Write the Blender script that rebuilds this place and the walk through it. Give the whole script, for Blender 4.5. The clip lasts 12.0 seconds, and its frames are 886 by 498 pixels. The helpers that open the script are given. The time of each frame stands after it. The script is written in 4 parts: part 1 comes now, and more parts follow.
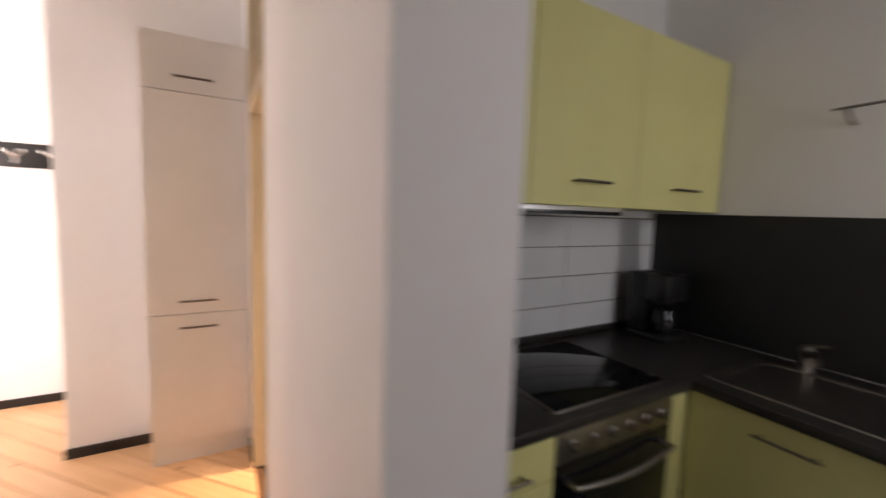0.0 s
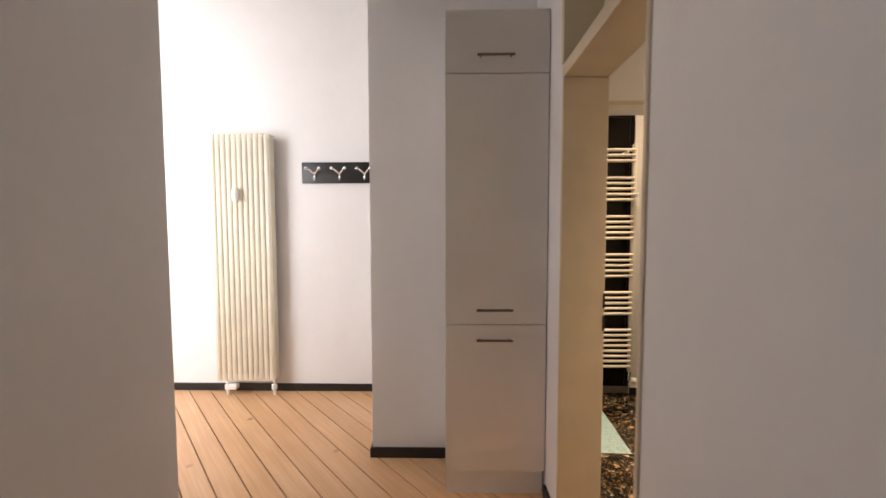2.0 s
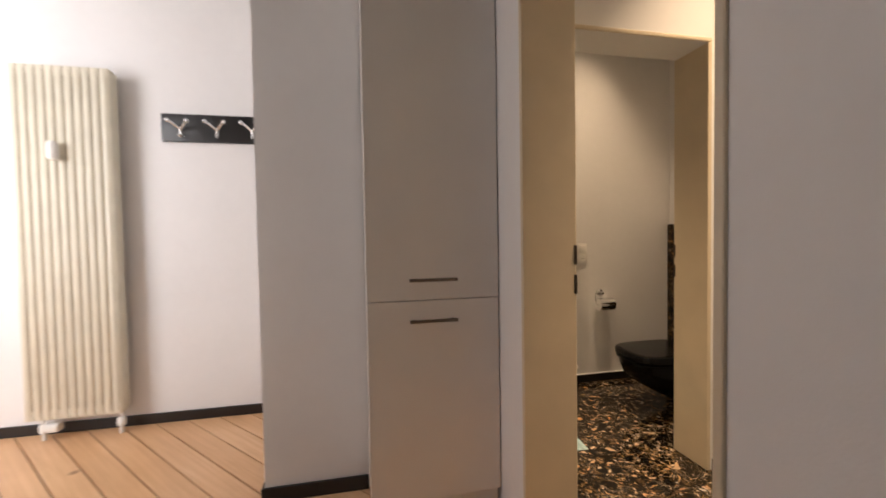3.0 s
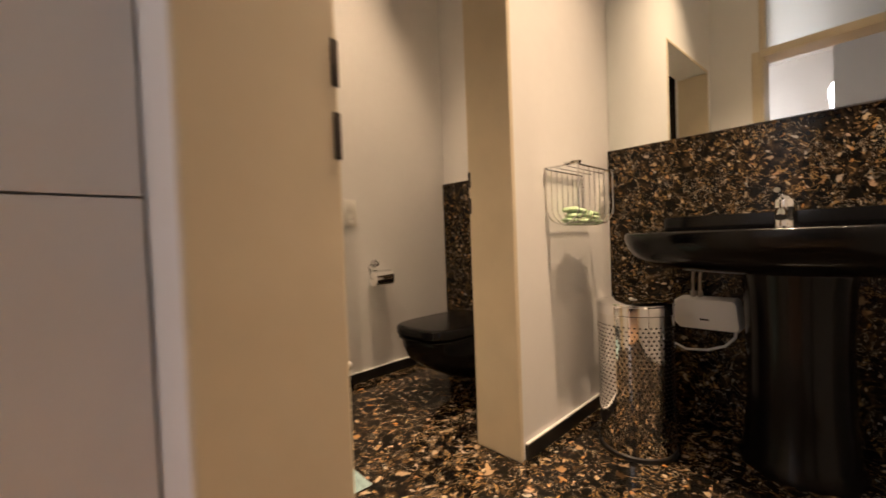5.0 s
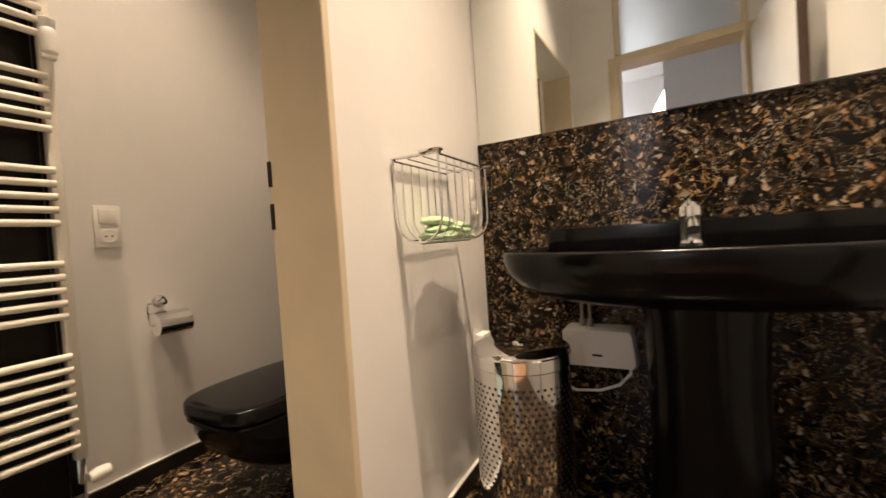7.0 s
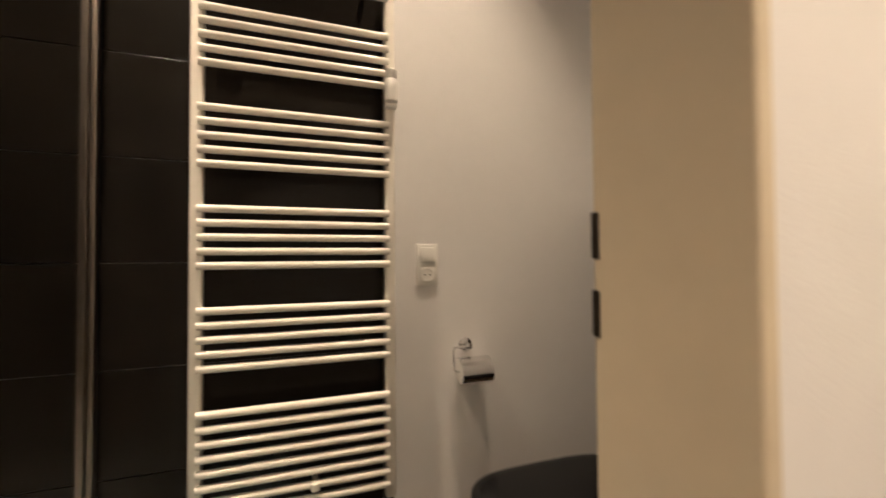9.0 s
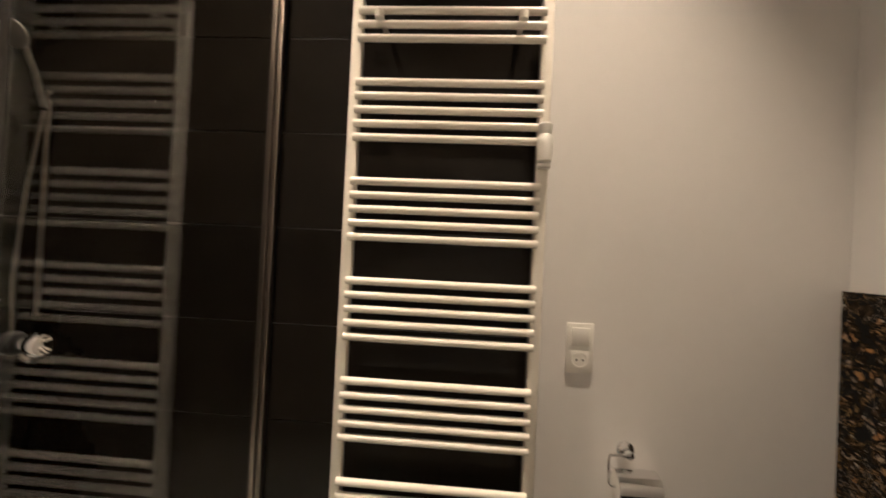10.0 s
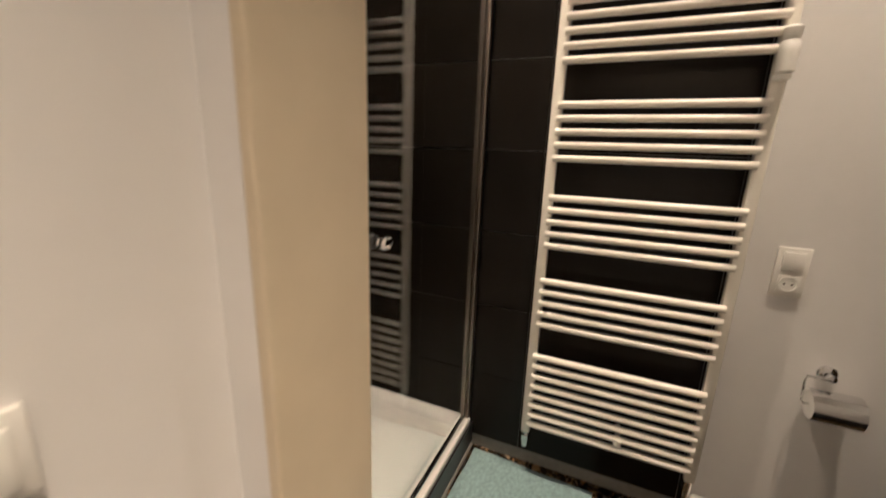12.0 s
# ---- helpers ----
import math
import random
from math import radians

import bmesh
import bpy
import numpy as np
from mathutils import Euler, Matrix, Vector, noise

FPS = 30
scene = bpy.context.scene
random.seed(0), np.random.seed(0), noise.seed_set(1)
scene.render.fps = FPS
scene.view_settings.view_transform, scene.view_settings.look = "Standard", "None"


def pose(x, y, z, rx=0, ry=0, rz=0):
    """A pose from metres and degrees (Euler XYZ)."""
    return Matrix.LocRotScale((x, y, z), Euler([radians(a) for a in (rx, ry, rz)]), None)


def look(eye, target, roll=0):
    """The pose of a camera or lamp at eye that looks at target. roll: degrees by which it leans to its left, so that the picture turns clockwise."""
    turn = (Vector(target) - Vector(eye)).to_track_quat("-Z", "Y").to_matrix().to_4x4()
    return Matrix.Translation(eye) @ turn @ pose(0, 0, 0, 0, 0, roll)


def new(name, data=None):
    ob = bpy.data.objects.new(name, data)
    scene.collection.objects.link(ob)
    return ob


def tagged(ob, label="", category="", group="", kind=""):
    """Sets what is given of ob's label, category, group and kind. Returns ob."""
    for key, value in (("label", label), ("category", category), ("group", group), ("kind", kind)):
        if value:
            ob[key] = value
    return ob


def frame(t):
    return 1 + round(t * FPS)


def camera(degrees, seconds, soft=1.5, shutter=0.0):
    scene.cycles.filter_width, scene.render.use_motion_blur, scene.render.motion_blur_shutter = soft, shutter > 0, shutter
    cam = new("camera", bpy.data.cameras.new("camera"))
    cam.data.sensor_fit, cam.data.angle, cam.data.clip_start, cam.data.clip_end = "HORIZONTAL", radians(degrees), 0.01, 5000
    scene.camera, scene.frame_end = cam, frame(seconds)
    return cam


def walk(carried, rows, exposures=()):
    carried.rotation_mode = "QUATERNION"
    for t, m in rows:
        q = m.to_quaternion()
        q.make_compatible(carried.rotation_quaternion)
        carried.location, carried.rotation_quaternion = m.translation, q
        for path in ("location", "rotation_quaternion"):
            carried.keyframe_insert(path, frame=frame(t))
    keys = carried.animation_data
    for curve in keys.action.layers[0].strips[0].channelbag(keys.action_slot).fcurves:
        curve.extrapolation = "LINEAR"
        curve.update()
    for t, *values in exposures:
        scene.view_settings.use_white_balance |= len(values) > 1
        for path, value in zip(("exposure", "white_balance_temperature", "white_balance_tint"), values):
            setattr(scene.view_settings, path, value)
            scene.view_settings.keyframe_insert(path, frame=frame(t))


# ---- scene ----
cam = camera(96.6, 12.0, soft=1.5, shutter=0.5)
PATH = [
    (0, (0.303, -0.037, 1.515), (1.285, 1.695, 1.33), 1.9),
    (0.3, (0.164, 0.044, 1.508), (0.781, 1.939, 1.336), 0.8),
    (0.5, (0.098, 0.082, 1.505), (0.55, 2.023, 1.333), 0.1),
    (1, (0.037, 0.225, 1.451), (0.233, 2.207, 1.268), 0.2),
    (1.5, (0.014, 0.446, 1.424), (0.019, 2.444, 1.322), 0.6),
    (2, (-0.026, 0.645, 1.381), (-0.067, 2.641, 1.265), -0.1),
    (2.5, (-0.075, 0.92, 1.287), (0.084, 2.913, 1.209), -2.2),
    (2.7, (-0.081, 1.016, 1.221), (0.185, 2.997, 1.148), -1.6),
    (4.3, (0.145, 1.678, 0.867), (1.194, 3.381, 0.859), -2.1),
    (4.5, (0.189, 1.755, 0.854), (1.371, 3.368, 0.845), -1.7),
    (5, (0.355, 1.872, 0.806), (1.753, 3.302, 0.758), -2.2),
    (5.5, (0.53, 1.964, 0.816), (2.111, 3.187, 0.752), -3.1),
    (6, (0.668, 2.043, 0.834), (2.42, 3.006, 0.88), -3.6),
    (6.5, (0.795, 2.075, 0.835), (2.596, 2.943, 0.813), -2.0),
    (6.7, (0.821, 2.084, 0.84), (2.622, 2.952, 0.807), -2.9),
    (8.3, (1.066, 2.209, 0.905), (2.178, 3.87, 0.865), -3.0),
    (8.5, (1.076, 2.289, 0.913), (2.065, 4.027, 0.914), -2.4),
    (9, (1.148, 2.465, 1.003), (1.795, 4.357, 1.047), -0.4),
    (9.5, (1.184, 2.574, 1.132), (1.373, 4.565, 1.132), 1.8),
    (10, (1.209, 2.612, 1.246), (1.075, 4.607, 1.268), 2.7),
    (10.5, (1.209, 2.591, 1.326), (0.824, 4.553, 1.31), 1.6),
    (11, (1.178, 2.549, 1.355), (0.627, 4.467, 1.231), 1.7),
    (11.5, (1.11, 2.48, 1.366), (0.428, 4.333, 1.051), 1.0),
    (12, (1.057, 2.389, 1.297), (0.284, 4.168, 0.812), 2.0),
]
PLANK_DEG = 132.7
EXPOSURES = [(0.0, 0.78, 6750, 20), (0.5, 0.86, 6750, 20), (1.0, 0.48, 6550, 18), (1.5, 0.08, 6350, 12), (2.0, -0.3, 6200, 12), (2.5, -0.53, 6200, 12), (4.5, -0.3, 6250, 14), (5.5, -0.28, 6250, 14), (6.5, -0.08, 5850, 10), (8.5, -0.05, 5600, 10), (9.5, -0.38, 5400, 10), (10.5, -0.28, 5350, 10), (11.0, -0.25, 5300, 10), (11.5, -0.25, 5250, 10), (12.0, -0.33, 5250, 10)]
walk(cam, [(t, look(eye, target, roll)) for t, eye, target, roll in PATH], EXPOSURES)

# ---------------------------------------------------------------- world, daylight, lamps
world = bpy.data.worlds.new("world")
scene.world = world
world.use_nodes = True
_sky = world.node_tree.nodes.new("ShaderNodeTexSky")
_sky.sky_type = "NISHITA"
_sky.sun_disc = False
_sky.sun_elevation = radians(38)
_sky.sun_rotation = radians(200)
world.node_tree.links.new(_sky.outputs[0], world.node_tree.nodes["Background"].inputs[0])
world.node_tree.nodes["Background"].inputs[1].default_value = 0.10


def area_lamp(name, m, sx, sy, watts, colour):
    d = bpy.data.lights.new(name, "AREA")
    d.shape, d.size, d.size_y, d.energy, d.color = "RECTANGLE", sx, sy, watts, colour
    ob = new(name, d)
    ob.matrix_basis = m
    return tagged(ob, kind="structure")


def spot_lamp(name, eye, target, watts, colour, degrees, blend, radius):
    d = bpy.data.lights.new(name, "SPOT")
    d.energy, d.color, d.spot_size, d.spot_blend, d.shadow_soft_size = watts, colour, radians(degrees), blend, radius
    ob = new(name, d)
    ob.matrix_basis = look(eye, target)
    return tagged(ob, kind="structure")


WARM = (1.0, 0.71, 0.43)
DAY = (1.0, 0.955, 0.93)
# daylight lamps in windows out of view; the hall's and corridor's are added
area_lamp("hall_unseen_window_light", look((-3.05, 2.145, 1.75), (-2.75, 3.8, 1.55)), 1.3, 1.9, 92, DAY)
# fill lamp added out of view to brighten cupboard and corridor walls
area_lamp("corridor_fill_light", look((-1.10, 0.35, 1.7), (0.4, 1.2, 1.6)), 0.8, 1.4, 1.6, DAY)
area_lamp("kitchen_window_light", look((1.88, -1.42, 1.75), (1.88, 1.0, 1.5)), 0.9, 1.3, 7.5, (0.9, 0.96, 1.0))
# ceiling spots of the bathroom
BASIN_SPOT = (1.55, 2.19, 3.27)
TOILET_SPOT = (1.57, 3.38, 3.27)
# the spot over the shower is an unseen addition that brightens radiator and tray
SHOWER_FILL_SPOT = (0.32, 3.33, 3.27)
MIRROR_SPOT = (1.55, 1.72, 3.27)
for _p, _w, _deg, _soft in ((BASIN_SPOT, 490, 68, 0.9), (MIRROR_SPOT, 190, 68, 0.9), (TOILET_SPOT, 245, 63, 0.85), (SHOWER_FILL_SPOT, 350, 74, 0.8)):
    spot_lamp("ceiling_spot_light", _p, (_p[0], _p[1], 0), _w, WARM, _deg, _soft, 0.014)

# ---------------------------------------------------------------- materials
def node_mat(name, rough=0.5, metal=0.0, spec=0.5):
    m = bpy.data.materials.new(name)
    m.use_nodes = True
    b = m.node_tree.nodes["Principled BSDF"]
    b.inputs["Roughness"].default_value = rough
    b.inputs["Metallic"].default_value = metal
    b.inputs["Specular IOR Level"].default_value = spec
    return m, m.node_tree, b


def N(nt, kind, **values):
    n = nt.nodes.new(kind)
    for k, v in values.items():
        n.inputs[k].default_value = v
    return n


def ramp(nt, src, stops):
    r = nt.nodes.new("ShaderNodeValToRGB")
    e = r.color_ramp.elements
    while len(e) < len(stops):
        e.new(0.5)
    for i, (p, c) in enumerate(stops):
        e[i].position, e[i].color = p, (*c, 1)
    nt.links.new(src, r.inputs[0])
    return r.outputs[0]


def coords(nt, scale=(1, 1, 1), rot=(0, 0, 0)):
    tc = nt.nodes.new("ShaderNodeNewGeometry")
    mp = nt.nodes.new("ShaderNodeMapping")
    mp.inputs["Scale"].default_value = scale
    mp.inputs["Rotation"].default_value = rot
    nt.links.new(tc.outputs["Position"], mp.inputs[0])
    return mp.outputs[0]


def bump(nt, b, src, strength, dist):
    bp = N(nt, "ShaderNodeBump", Strength=strength, Distance=dist)
    nt.links.new(src, bp.inputs["Height"])
    nt.links.new(bp.outputs[0], b.inputs["Normal"])


def plain_mat(name, colour, rough=0.5, metal=0.0, vary=0.06, scale=9.0, relief=0.0, spec=0.5):
    m, nt, b = node_mat(name, rough, metal, spec)
    co = coords(nt)
    n1 = N(nt, "ShaderNodeTexNoise", Scale=scale, Detail=6.0)
    n2 = N(nt, "ShaderNodeTexNoise", Scale=scale * 14, Detail=3.0)
    nt.links.new(co, n1.inputs["Vector"])
    nt.links.new(co, n2.inputs["Vector"])
    lo = tuple(c * (1 - vary) for c in colour)
    hi = tuple(min(1, c * (1 + vary)) for c in colour)
    nt.links.new(ramp(nt, n1.outputs[0], ((0.3, lo), (0.7, hi))), b.inputs["Base Color"])
    rr = N(nt, "ShaderNodeMapRange")
    rr.inputs[3].default_value, rr.inputs[4].default_value = max(0.02, rough * 0.85), min(1, rough * 1.15)
    nt.links.new(n2.outputs[0], rr.inputs[0])
    nt.links.new(rr.outputs[0], b.inputs["Roughness"])
    if relief:
        bump(nt, b, n2.outputs[0], relief, 0.004)
    return m


def wall_mat(name, colour):
    """Rolled emulsion paint: fine roller stipple, broad unevenness, few faint scuffs."""
    m, nt, b = node_mat(name, 0.62)
    co = coords(nt)
    big = N(nt, "ShaderNodeTexNoise", Scale=1.7, Detail=5.0)
    fine = N(nt, "ShaderNodeTexNoise", Scale=260.0, Detail=4.0)
    mid = N(nt, "ShaderNodeTexNoise", Scale=22.0, Detail=5.0)
    for n in (big, fine, mid):
        nt.links.new(co, n.inputs["Vector"])
    mix = N(nt, "ShaderNodeMath")
    mix.operation = "MULTIPLY_ADD"
    nt.links.new(mid.outputs[0], mix.inputs[0])
    mix.inputs[1].default_value = 0.25
    nt.links.new(big.outputs[0], mix.inputs[2])
    lo = tuple(c * 0.94 for c in colour)
    nt.links.new(ramp(nt, mix.outputs[0], ((0.4, lo), (0.8, colour))), b.inputs["Base Color"])
    add = N(nt, "ShaderNodeMath")
    add.operation = "MULTIPLY_ADD"
    nt.links.new(mid.outputs[0], add.inputs[0])
    add.inputs[1].default_value = 1.5
    nt.links.new(fine.outputs[0], add.inputs[2])
    bump(nt, b, add.outputs[0], 0.12, 0.003)
    return m


def marble_mat(name, scale=1.0):
    """Dark compound stone: black to brown ground, gold squiggles, cream and amber chips."""
    m, nt, b = node_mat(name, 0.15, 0, 0.16)
    co = coords(nt)
    warp = N(nt, "ShaderNodeTexNoise", Scale=17.0 * scale, Detail=5.0)
    nt.links.new(co, warp.inputs["Vector"])
    wm = nt.nodes.new("ShaderNodeVectorMath")
    wm.operation = "MULTIPLY_ADD"
    nt.links.new(warp.outputs["Color"], wm.inputs[0])
    wm.inputs[1].default_value = (0.075, 0.075, 0.075)
    nt.links.new(co, wm.inputs[2])

    def math_node(kind, x, y):
        n = nt.nodes.new("ShaderNodeMath")
        n.operation = kind
        for i, v in enumerate((x, y)):
            if isinstance(v, (int, float)):
                n.inputs[i].default_value = v
            else:
                nt.links.new(v, n.inputs[i])
        return n.outputs[0]

    def span(src, lo, hi):
        r = N(nt, "ShaderNodeMapRange")
        r.inputs[1].default_value, r.inputs[2].default_value = lo, hi
        nt.links.new(src, r.inputs[0])
        return r.outputs[0]

    def shifted(seed):
        off = nt.nodes.new("ShaderNodeVectorMath")
        off.operation = "ADD"
        off.inputs[1].default_value = (seed, seed * 1.7, seed * 0.6)
        nt.links.new(wm.outputs[0], off.inputs[0])
        return off.outputs[0]

    def cloud(sc, detail, seed, bend=0.0):
        n = N(nt, "ShaderNodeTexNoise", Scale=sc * scale, Detail=detail, Distortion=bend)
        nt.links.new(shifted(seed), n.inputs["Vector"])
        return n.outputs[0]

    def mixed(mask, under, over):
        mx = nt.nodes.new("ShaderNodeMix")
        mx.data_type = "RGBA"
        nt.links.new(mask, mx.inputs[0])
        nt.links.new(under, mx.inputs[6])
        if isinstance(over, tuple):
            mx.inputs[7].default_value = (*over, 1)
        else:
            nt.links.new(over, mx.inputs[7])
        return mx.outputs[2]

    col = ramp(nt, cloud(38.0, 8.0, 0.0), ((0.40, (0.0035, 0.003, 0.0025)), (0.53, (0.012, 0.0085, 0.006)), (0.64, (0.040, 0.026, 0.014)), (0.78, (0.12, 0.078, 0.042))))
    # thin curling veins
    for sc, seed, width, tone in ((17.0, 4.1, 0.012, (0.30, 0.19, 0.075)), (27.0, 9.3, 0.011, (0.34, 0.29, 0.22))):
        line = span(math_node("ABSOLUTE", math_node("SUBTRACT", cloud(sc, 2.0, seed, 1.2), 0.5), 0.0), width, width * 0.3)
        col = mixed(math_node("MULTIPLY", math_node("MULTIPLY", line, span(cloud(13.0, 2.0, seed + 1), 0.45, 0.52)), 1.0), col, tone)
    # chips of four sizes
    for sc, share, seed, tones in (
        (18.0, 0.93, 5.9, ((0.1, (0.34, 0.25, 0.16)), (0.5, (0.26, 0.15, 0.06)), (0.9, (0.36, 0.31, 0.25)))),
        (27.0, 0.89, 1.3, ((0.1, (0.32, 0.18, 0.07)), (0.5, (0.40, 0.31, 0.21)), (0.9, (0.20, 0.12, 0.06)))),
        (46.0, 0.84, 7.1, ((0.1, (0.42, 0.33, 0.22)), (0.45, (0.36, 0.17, 0.045)), (0.9, (0.34, 0.31, 0.27)))),
        (105.0, 0.86, 3.7, ((0.1, (0.40, 0.34, 0.26)), (0.5, (0.32, 0.19, 0.07)), (0.9, (0.22, 0.14, 0.07)))),
    ):
        v = N(nt, "ShaderNodeTexVoronoi", Scale=sc * scale)
        nt.links.new(shifted(seed), v.inputs["Vector"])
        sep = nt.nodes.new("ShaderNodeSeparateColor")
        nt.links.new(v.outputs["Color"], sep.inputs[0])
        ragged = math_node("ADD", v.outputs["Distance"], math_node("MULTIPLY", math_node("SUBTRACT", cloud(sc * 2.2, 2.0, seed + 3), 0.5), 0.9))
        mask = math_node("MULTIPLY", span(sep.outputs[0], share, share + 0.02), span(ragged, 0.40, 0.30))
        col = mixed(mask, col, ramp(nt, sep.outputs[1], tones))
    # rounded black pebbles
    v = N(nt, "ShaderNodeTexVoronoi", Scale=15.0 * scale)
    nt.links.new(shifted(2.2), v.inputs["Vector"])
    sep = nt.nodes.new("ShaderNodeSeparateColor")
    nt.links.new(v.outputs["Color"], sep.inputs[0])
    col = mixed(math_node("MULTIPLY", span(v.outputs["Distance"], 0.46, 0.34), span(sep.outputs[0], 0.60, 0.64)), col, (0.005, 0.0045, 0.004))
    nt.links.new(col, b.inputs["Base Color"])
    return m


def plank_mat():
    """Oiled pine boards: long grain, knots, each board its own tone."""
    m, nt, b = node_mat("oiled_pine", 0.36)
    co = coords(nt, (1, 1, 1), (0, 0, -PLANK_TURN))
    st = nt.nodes.new("ShaderNodeMapping")
    st.inputs["Scale"].default_value = (1.3, 30, 1)
    nt.links.new(co, st.inputs[0])
    info = nt.nodes.new("ShaderNodeObjectInfo")
    sh = nt.nodes.new("ShaderNodeVectorMath")
    sh.operation = "ADD"
    nt.links.new(st.outputs[0], sh.inputs[0])
    cmb = nt.nodes.new("ShaderNodeCombineXYZ")
    mul = N(nt, "ShaderNodeMath")
    mul.operation = "MULTIPLY"
    mul.inputs[1].default_value = 37.0
    nt.links.new(info.outputs["Random"], mul.inputs[0])
    nt.links.new(mul.outputs[0], cmb.inputs[0])
    nt.links.new(mul.outputs[0], cmb.inputs[2])
    nt.links.new(cmb.outputs[0], sh.inputs[1])
    grain = N(nt, "ShaderNodeTexNoise", Scale=1.6, Detail=8.0, Distortion=0.6)
    nt.links.new(sh.outputs[0], grain.inputs["Vector"])
    patch = N(nt, "ShaderNodeTexNoise", Scale=3.2, Detail=3.0)
    nt.links.new(co, patch.inputs["Vector"])
    knot = N(nt, "ShaderNodeTexVoronoi", Scale=2.6)
    nt.links.new(co, knot.inputs["Vector"])
    km = N(nt, "ShaderNodeMapRange")
    km.inputs[1].default_value, km.inputs[2].default_value = 0.075, 0.015
    nt.links.new(knot.outputs["Distance"], km.inputs[0])
    add = N(nt, "ShaderNodeMath")
    add.operation = "MULTIPLY_ADD"
    nt.links.new(patch.outputs[0], add.inputs[0])
    add.inputs[1].default_value = 0.45
    nt.links.new(grain.outputs[0], add.inputs[2])
    add2 = N(nt, "ShaderNodeMath")
    add2.operation = "MULTIPLY_ADD"
    nt.links.new(info.outputs["Random"], add2.inputs[0])
    add2.inputs[1].default_value = 0.22
    nt.links.new(add.outputs[0], add2.inputs[2])
    tone = ramp(nt, add2.outputs[0], ((0.40, (0.60, 0.335, 0.165)), (0.8, (0.70, 0.42, 0.22)), (1.05, (0.77, 0.49, 0.28))))
    mx = nt.nodes.new("ShaderNodeMix")
    mx.data_type = "RGBA"
    mx.inputs[7].default_value = (0.30, 0.13, 0.055, 1)
    nt.links.new(km.outputs[0], mx.inputs[0])
    nt.links.new(tone, mx.inputs[6])
    nt.links.new(mx.outputs[2], b.inputs["Base Color"])
    bump(nt, b, grain.outputs[0], 0.10, 0.002)
    return m


def glass_mat(name, colour=(0.96, 0.98, 0.97), rough=0.0):
    m, nt, b = node_mat(name, rough)
    b.inputs["Base Color"].default_value = (*colour, 1)
    b.inputs["Transmission Weight"].default_value = 1.0
    b.inputs["IOR"].default_value = 1.5
    return m


def tile_mat(name, colour, rough, vary, spec=0.5):
    """Fired tile, each one slightly apart in tone, with faint clouding."""
    m, nt, b = node_mat(name, rough, 0, spec)
    co = coords(nt)
    n1 = N(nt, "ShaderNodeTexNoise", Scale=5.0, Detail=7.0)
    nt.links.new(co, n1.inputs["Vector"])
    info = nt.nodes.new("ShaderNodeObjectInfo")
    add = N(nt, "ShaderNodeMath")
    add.operation = "MULTIPLY_ADD"
    nt.links.new(info.outputs["Random"], add.inputs[0])
    add.inputs[1].default_value = 0.4
    nt.links.new(n1.outputs[0], add.inputs[2])
    lo, hi = tuple(c * (1 - vary) for c in colour), tuple(c * (1 + vary) for c in colour)
    nt.links.new(ramp(nt, add.outputs[0], ((0.4, lo), (1.0, hi))), b.inputs["Base Color"])
    n2 = N(nt, "ShaderNodeTexNoise", Scale=60.0, Detail=4.0)
    nt.links.new(co, n2.inputs["Vector"])
    bump(nt, b, n2.outputs[0], 0.06, 0.002)
    return m


PLANK_TURN = radians(PLANK_DEG)
M_WALL = wall_mat("white_emulsion", (0.83, 0.81, 0.79))
M_CEIL = wall_mat("ceiling_white", (0.85, 0.84, 0.82))
M_CREAM = plain_mat("cream_gloss_paint", (0.65, 0.555, 0.40), 0.42, vary=0.05, scale=6, relief=0.05)
M_BASE = plain_mat("black_lacquer", (0.012, 0.011, 0.011), 0.35, vary=0.2)
M_CAB = plain_mat("pale_grey_laminate", (0.765, 0.735, 0.695), 0.5, vary=0.03, scale=3)
M_CABEDGE = plain_mat("laminate_edge", (0.5, 0.46, 0.42), 0.5)
M_STEEL = plain_mat("brushed_steel", (0.36, 0.33, 0.30), 0.32, 1.0, vary=0.08)
M_CHROME = plain_mat("chrome", (0.78, 0.78, 0.78), 0.05, 1.0, vary=0.02)
M_HANDLE = plain_mat("dark_brushed_steel", (0.20, 0.17, 0.145), 0.36, 1.0, vary=0.1)
M_SATIN = plain_mat("satin_chrome", (0.72, 0.70, 0.67), 0.30, 1.0, vary=0.05)
M_RAD = plain_mat("ivory_enamel", (0.72, 0.67, 0.54), 0.38, vary=0.04)
M_WHITE = plain_mat("white_enamel", (0.80, 0.76, 0.68), 0.25, vary=0.03)
M_PLASTIC = plain_mat("white_plastic", (0.87, 0.85, 0.80), 0.35, vary=0.02)
M_MARBLE = marble_mat("dark_compound_marble")
M_BLACKC = plain_mat("black_ceramic", (0.004, 0.004, 0.0045), 0.17, vary=0.2, spec=0.22)
M_DARKTILE = tile_mat("anthracite_tile", (0.0105, 0.0085, 0.0066), 0.26, 0.3, 0.15)
M_GROUT = plain_mat("dark_grout", (0.22, 0.205, 0.185), 0.85, vary=0.1, scale=40)
M_GLASS = glass_mat("clear_glass")
M_GLASS.node_tree.nodes["Principled BSDF"].inputs["IOR"].default_value = 1.40
M_TRANSOM = glass_mat("satin_transom_glass", (0.92, 0.96, 0.97), 0.42)
M_MIRROR = plain_mat("mirror_silver", (0.86, 0.89, 0.87), 0.01, 1.0, vary=0.0)
M_DOOR = plain_mat("white_door_paint", (0.72, 0.71, 0.70), 0.4, vary=0.03)
M_DOOREDGE = plain_mat("dark_wood_edge", (0.06, 0.03, 0.018), 0.5, vary=0.2)
